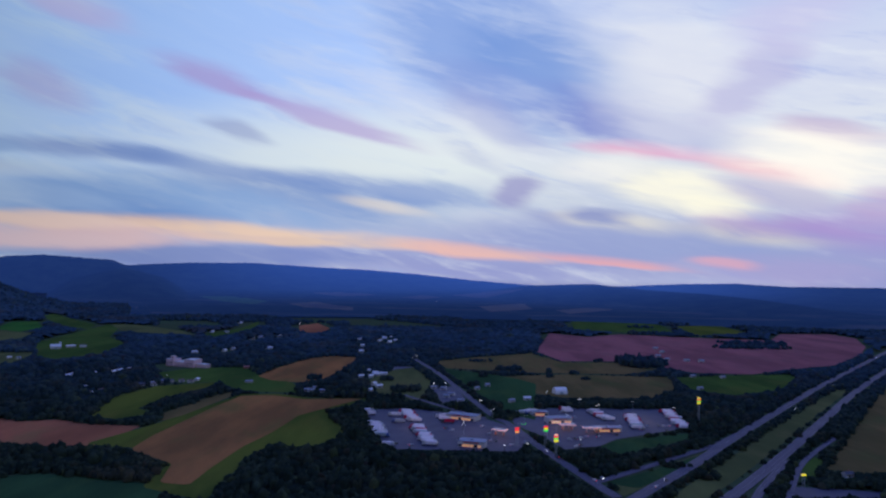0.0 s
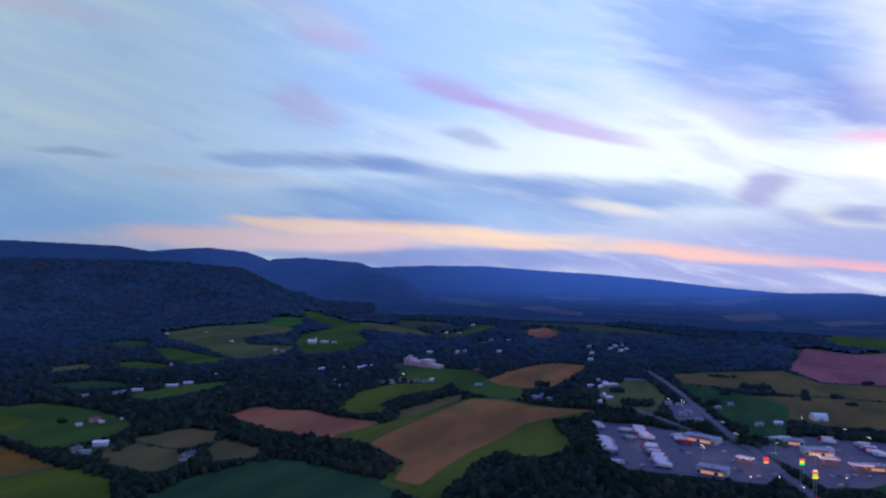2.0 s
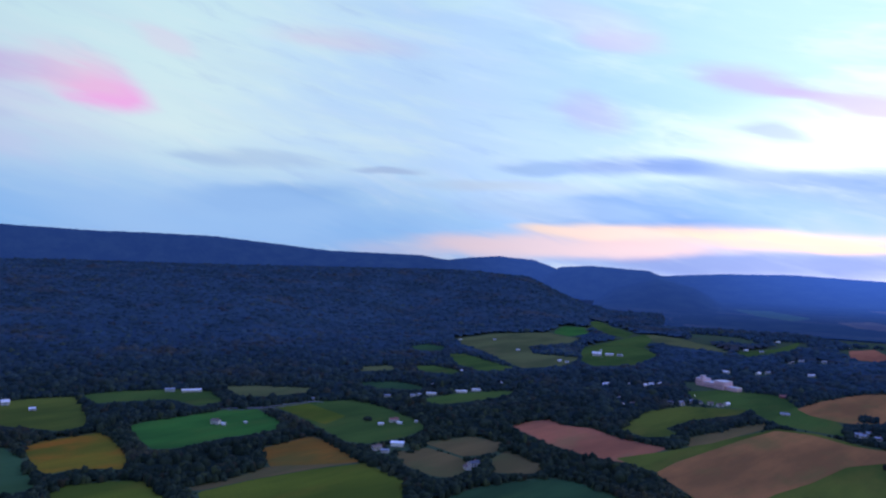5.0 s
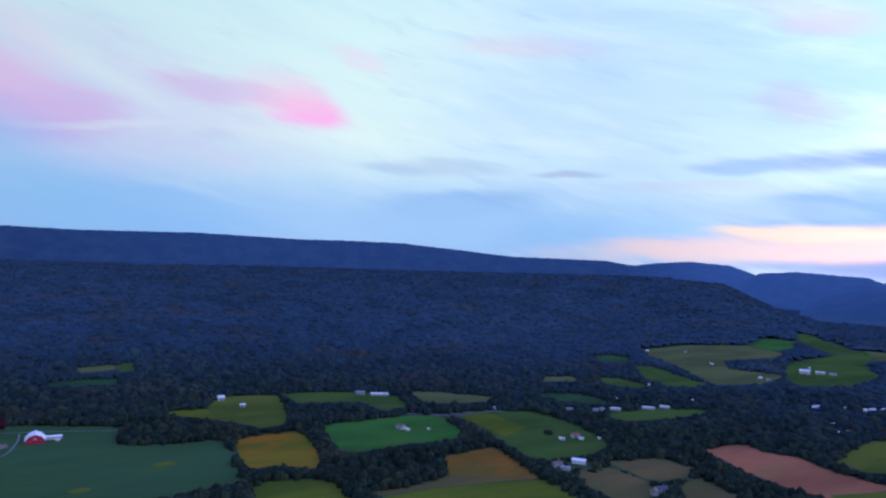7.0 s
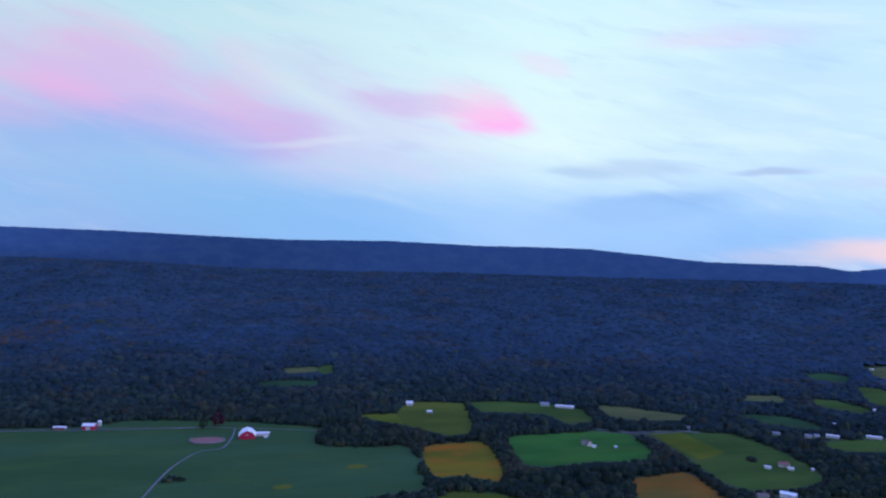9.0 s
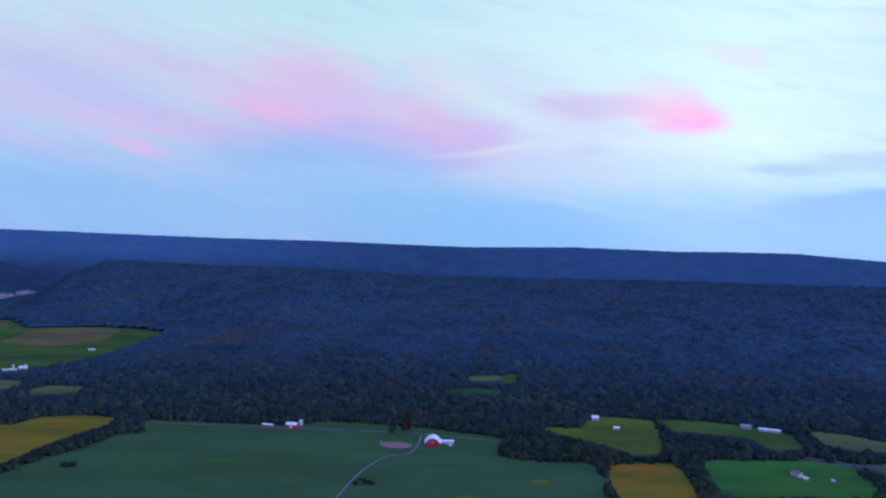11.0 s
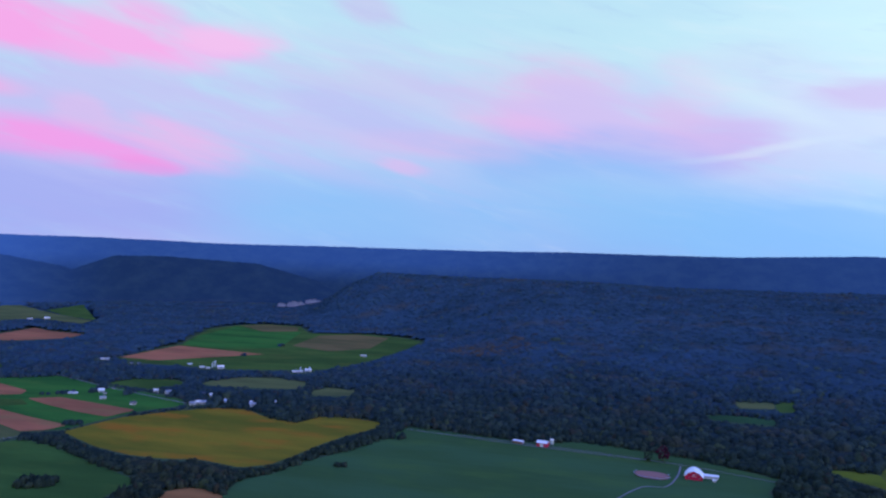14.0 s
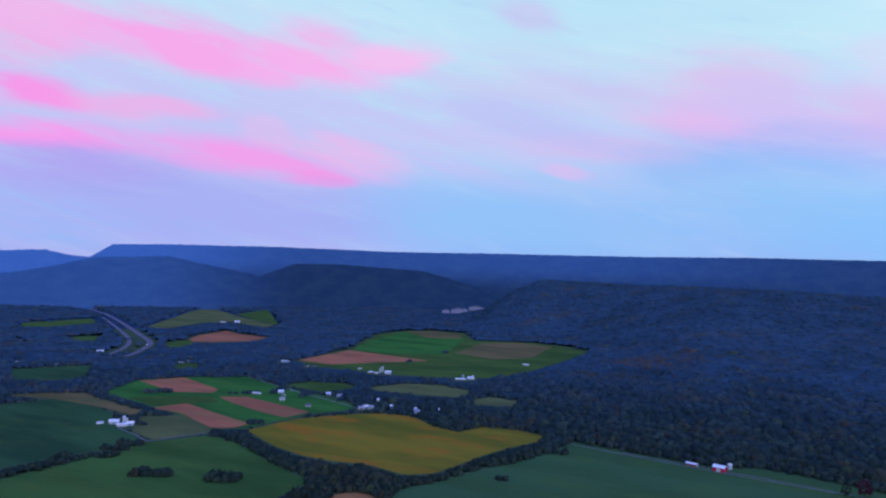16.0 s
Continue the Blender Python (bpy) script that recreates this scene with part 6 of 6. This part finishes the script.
house(324, 562, 10, 8.5, 5.5, 2.8, 'white_paint', 'shingle_dark')
# rows of parked cars on the lots
for (x0, y0), (x1, y1), count, turn in (((110, 660), (160, 690), 8, 120), ((105, 772), (152, 772), 10, 88), ((180, 728), (244, 736), 11, 92), ((0, 778), (34, 766), 7, 70), ((18, 662), (62, 655), 9, 80), ((-66, 700), (-60, 668), 5, 10)):
    for i in range(count):
        if (i * 7 + count) % 5:
            car(x0 + (x1 - x0) * i / count, y0 + (y1 - y0) * i / count, turn)
truck_row((-80, 784), (-76, 769), 2, 0)
truck_row((-66, 719), (-56, 668), 8, 0)
truck_row((-38, 785), (-27, 739), 8, -4)
truck_row((-48, 766), (-41, 732), 2, -6)
truck_row((-23, 710), (-9, 639), 13, -8)
truck_row((-47, 634), (-43, 633), 1, 0)
truck_row((4, 761), (8, 736), 3, -5)
truck_row((89, 787), (103, 797), 3, 6)
truck_row((144, 814), (143, 801), 2, 0)
truck_row((173, 804), (181, 761), 7, -3)
truck_row((209, 779), (203, 722), 10, -3)
truck_row((260, 811), (251, 726), 14, -3)
for x, y in ((-26, 636), (-40, 640), (43, 718), (48, 685), (129, 647), (124, 642), (204, 718), (229, 714), (65, 642), (79, 654), (6, 707), (12, 697), (153, 681), (172, 690)):
    car(x, y, 40)
for x, y in ((326, 722), (403, 820), (386, 800), (425, 846), (493, 933), (525, 975), (564, 1028), (581, 1045), (754, 1268), (868, 1409), (160, 523), (173, 540)):
    car(x, y, 52, True)
for x, y in ((118, 537), (125, 542), (100, 602), (94, 624)):
    car(x, y, 100, True)
for x, y in ((164, 833), (178, 798), (224, 822), (261, 789), (88, 734), (23, 684), (133, 738), (116, 703)):
    lamp_post(x, y)
for x, y in ((-9, 930), (8, 918), (56, 759), (46, 812), (-43, 1238)):
    lamp_post(x, y)
pole_sign(70, 642, 12, ('lamp_red', 'lamp_red', 'lamp_amber'))
pole_sign(96, 641, 14, ('lamp_red', 'lamp_yellow', 'lamp_green'))
pole_sign(99, 602, 14, ('lamp_pink', 'lamp_red', 'lamp_green', 'lamp_yellow'))
pole_sign(274, 749, 22, ('lamp_yellow', 'lamp_red', 'lamp_green', 'lamp_yellow'))
traffic_light(78, 707, 20)
pole_sign(274, 533, 8, ('lamp_yellow',))
yard_lamp(-396, 1963, )
yard_lamp(-1139, -1386, )
yard_lamp(-1037, -1407, )
yard_lamp(-10, 948, )
yard_lamp(6, 946, )
yard_lamp(-51, 1218, )
yard_lamp(-27, 3436, )
yard_lamp(-381, 979, )
yard_lamp(56, 610)
yard_lamp(77, 619)
yard_lamp(127, 638)
yard_lamp(23, 703)
yard_lamp(133, 889)
yard_lamp(233, 861)
# quarry in the gap of the ridge
quarry(-2893, -1587, 3, 37, 11, 118)
quarry(-2923, -1530, 4, 81, 19, 117)
quarry(-2958, -1461, 5, 70, 14, 116)
single_tree(-815, 62, 16, 3, "dark red-leaved maple beside the farm lane")
single_tree(-809, 47, 11, 4, "small yellow-green tree beside the farm lane")
single_tree(-832, 101, 9, 0, "dark green tree behind the red barn")
single_tree(-827, 125, 8, 1, "dark green tree behind the red barn")
# trees standing by themselves in the fields
TREES = scatter()


def grove(x, y, length, width, turn, count, tall):
    """A clump of trees out in a field."""
    global TREES
    rng = np.random.default_rng(int(abs(x) + abs(y)))
    u, v = rng.uniform(-1, 1, (2, count))
    k = np.hypot(u, v) > 1
    u[k] *= 0.6
    v[k] *= 0.6
    a = radians(turn)
    px = x + u * length / 2 * math.cos(a) - v * width / 2 * math.sin(a)
    py = y + u * length / 2 * math.sin(a) + v * width / 2 * math.cos(a)
    h = tall * rng.uniform(0.6, 1.1, count)
    TREES = np.concatenate([TREES, np.stack([px, py, land(px, py), h, np.full(count, 6.5)], 1)])


grove(-488, -517, 45, 14, 123, 30, 8)
grove(-518, -448, 30, 16, 124, 26, 10)
grove(-524, -632, 10, 10, 119, 6, 6)
grove(-544, -631, 17, 10, 123, 8, 8)
grove(-475, -630, 21, 12, 125, 12, 9)
grove(354, 1252, 85, 120, -8, 150, 15)
grove(720, 1633, 157, 40, 10, 60, 13)
grove(1138, 2054, 371, 40, 11, 90, 13)
grove(549, 1882, 130, 40, 11, 40, 12)
grove(380, 1864, 79, 40, 11, 24, 11)
grove(110, 1148, 56, 14, 7, 20, 9)
grove(172, 1124, 7, 6, 8, 4, 9)
grove(208, 1110, 13, 6, 4, 5, 8)
grove(70, 1252, 40, 10, 7, 12, 6)
grove(288, 1282, 21, 8, 8, 6, 7)
grove(-908, -742, 11, 8, 124, 6, 10)
grove(-900, -684, 15, 9, 127, 7, 9)
grove(-706, -600, 17, 8, 123, 8, 6)
grove(-778, -871, 45, 10, 127, 16, 8)
grove(-1350, -788, 11, 6, 131, 3, 7)
grove(-1556, -816, 17, 8, 130, 5, 7)
grove(-183, 1016, 32, 10, 36, 10, 8)
grove(-44, 931, 46, 26, 34, 34, 9)
grove(-63, 860, 44, 16, 35, 26, 9)
grove(-77, 1020, 22, 16, 36, 12, 8)
grove(45, 976, 14, 14, 34, 10, 9)
grove(62, 822, 17, 14, 31, 16, 9)
grove(71, 769, 26, 16, 32, 20, 9)
grove(65, 1072, 17, 10, 33, 8, 8)
grove(-575, -352, 32, 16, 128, 12, 8)
grove(-506, -604, 32, 12, 145, 8, 6)
grove(-528, -616, 20, 9, 144, 5, 7)
grove(-552, -619, 17, 9, 143, 5, 6)
grove(-849, -768, 55, 10, 136, 10, 5)
grove(-618, -702, 10, 8, 143, 3, 6)
grove(-879, -731, 10, 8, 133, 3, 8)
grove(-889, -679, 13, 9, 131, 4, 7)
grove(-670, -237, 17, 10, 114, 6, 6)
grove(-796, -233, 32, 16, 110, 12, 8)
grove(-628, 21, 10, 8, 92, 3, 4)
grove(-628, 30, 14, 8, 92, 5, 3.5)
grove(-577, 558, 16, 8, 47, 5, 5)
grove(-451, 498, 8, 8, 43, 3, 4)
grove(212, 1058, 17, 10, -11, 4, 7)
grove(168, 1075, 12, 10, -9, 3, 7)
grove(155, 857, 29, 13, -10, 8, 6)
grove(209, 554, 29, 16, -21, 12, 6)
grove(192, 585, 30, 13, -18, 10, 5)
grove(110, 1104, 62, 26, -6, 16, 6)
grove(601, 2146, 90, 52, -16, 20, 9)
grove(732, 1663, 161, 52, -24, 40, 9)
grove(691, 1569, 180, 50, 0, 90, 9)
grove(579, 1906, 130, 40, 0, 40, 8)
# the hedgerow trees that stand nearest to the flight are single trees, the rest one wood
far = np.hypot(TREES[:, 0] - STAND[0], TREES[:, 1] - STAND[1])
order = np.argsort(far)
near = order[:280]
for i in near:
    x, y, z, h, s = TREES[i]
    single_tree(float(x), float(y), float(h), (0, 2, 5, 0, 1, 4)[int(x * 3 + y) % 6], "dark green broadleaf tree in a hedgerow", "hedgerow trees")
rest = TREES[order[280:]]
away = np.hypot(rest[:, 0], rest[:, 1])
hill = away > 1700
LEAFY, QUADS, OUT = thicket()
upper = OUT[QUADS[:, 0]] > 1700
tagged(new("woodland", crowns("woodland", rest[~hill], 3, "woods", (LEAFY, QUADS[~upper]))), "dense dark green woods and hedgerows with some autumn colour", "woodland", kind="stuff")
tagged(new("hill_forest", crowns("hill_forest", rest[hill], 5, "woods", (LEAFY, QUADS[upper]))), "mixed forest covering the ridge flank, tinted blue for distance haze", "forest", kind="stuff")
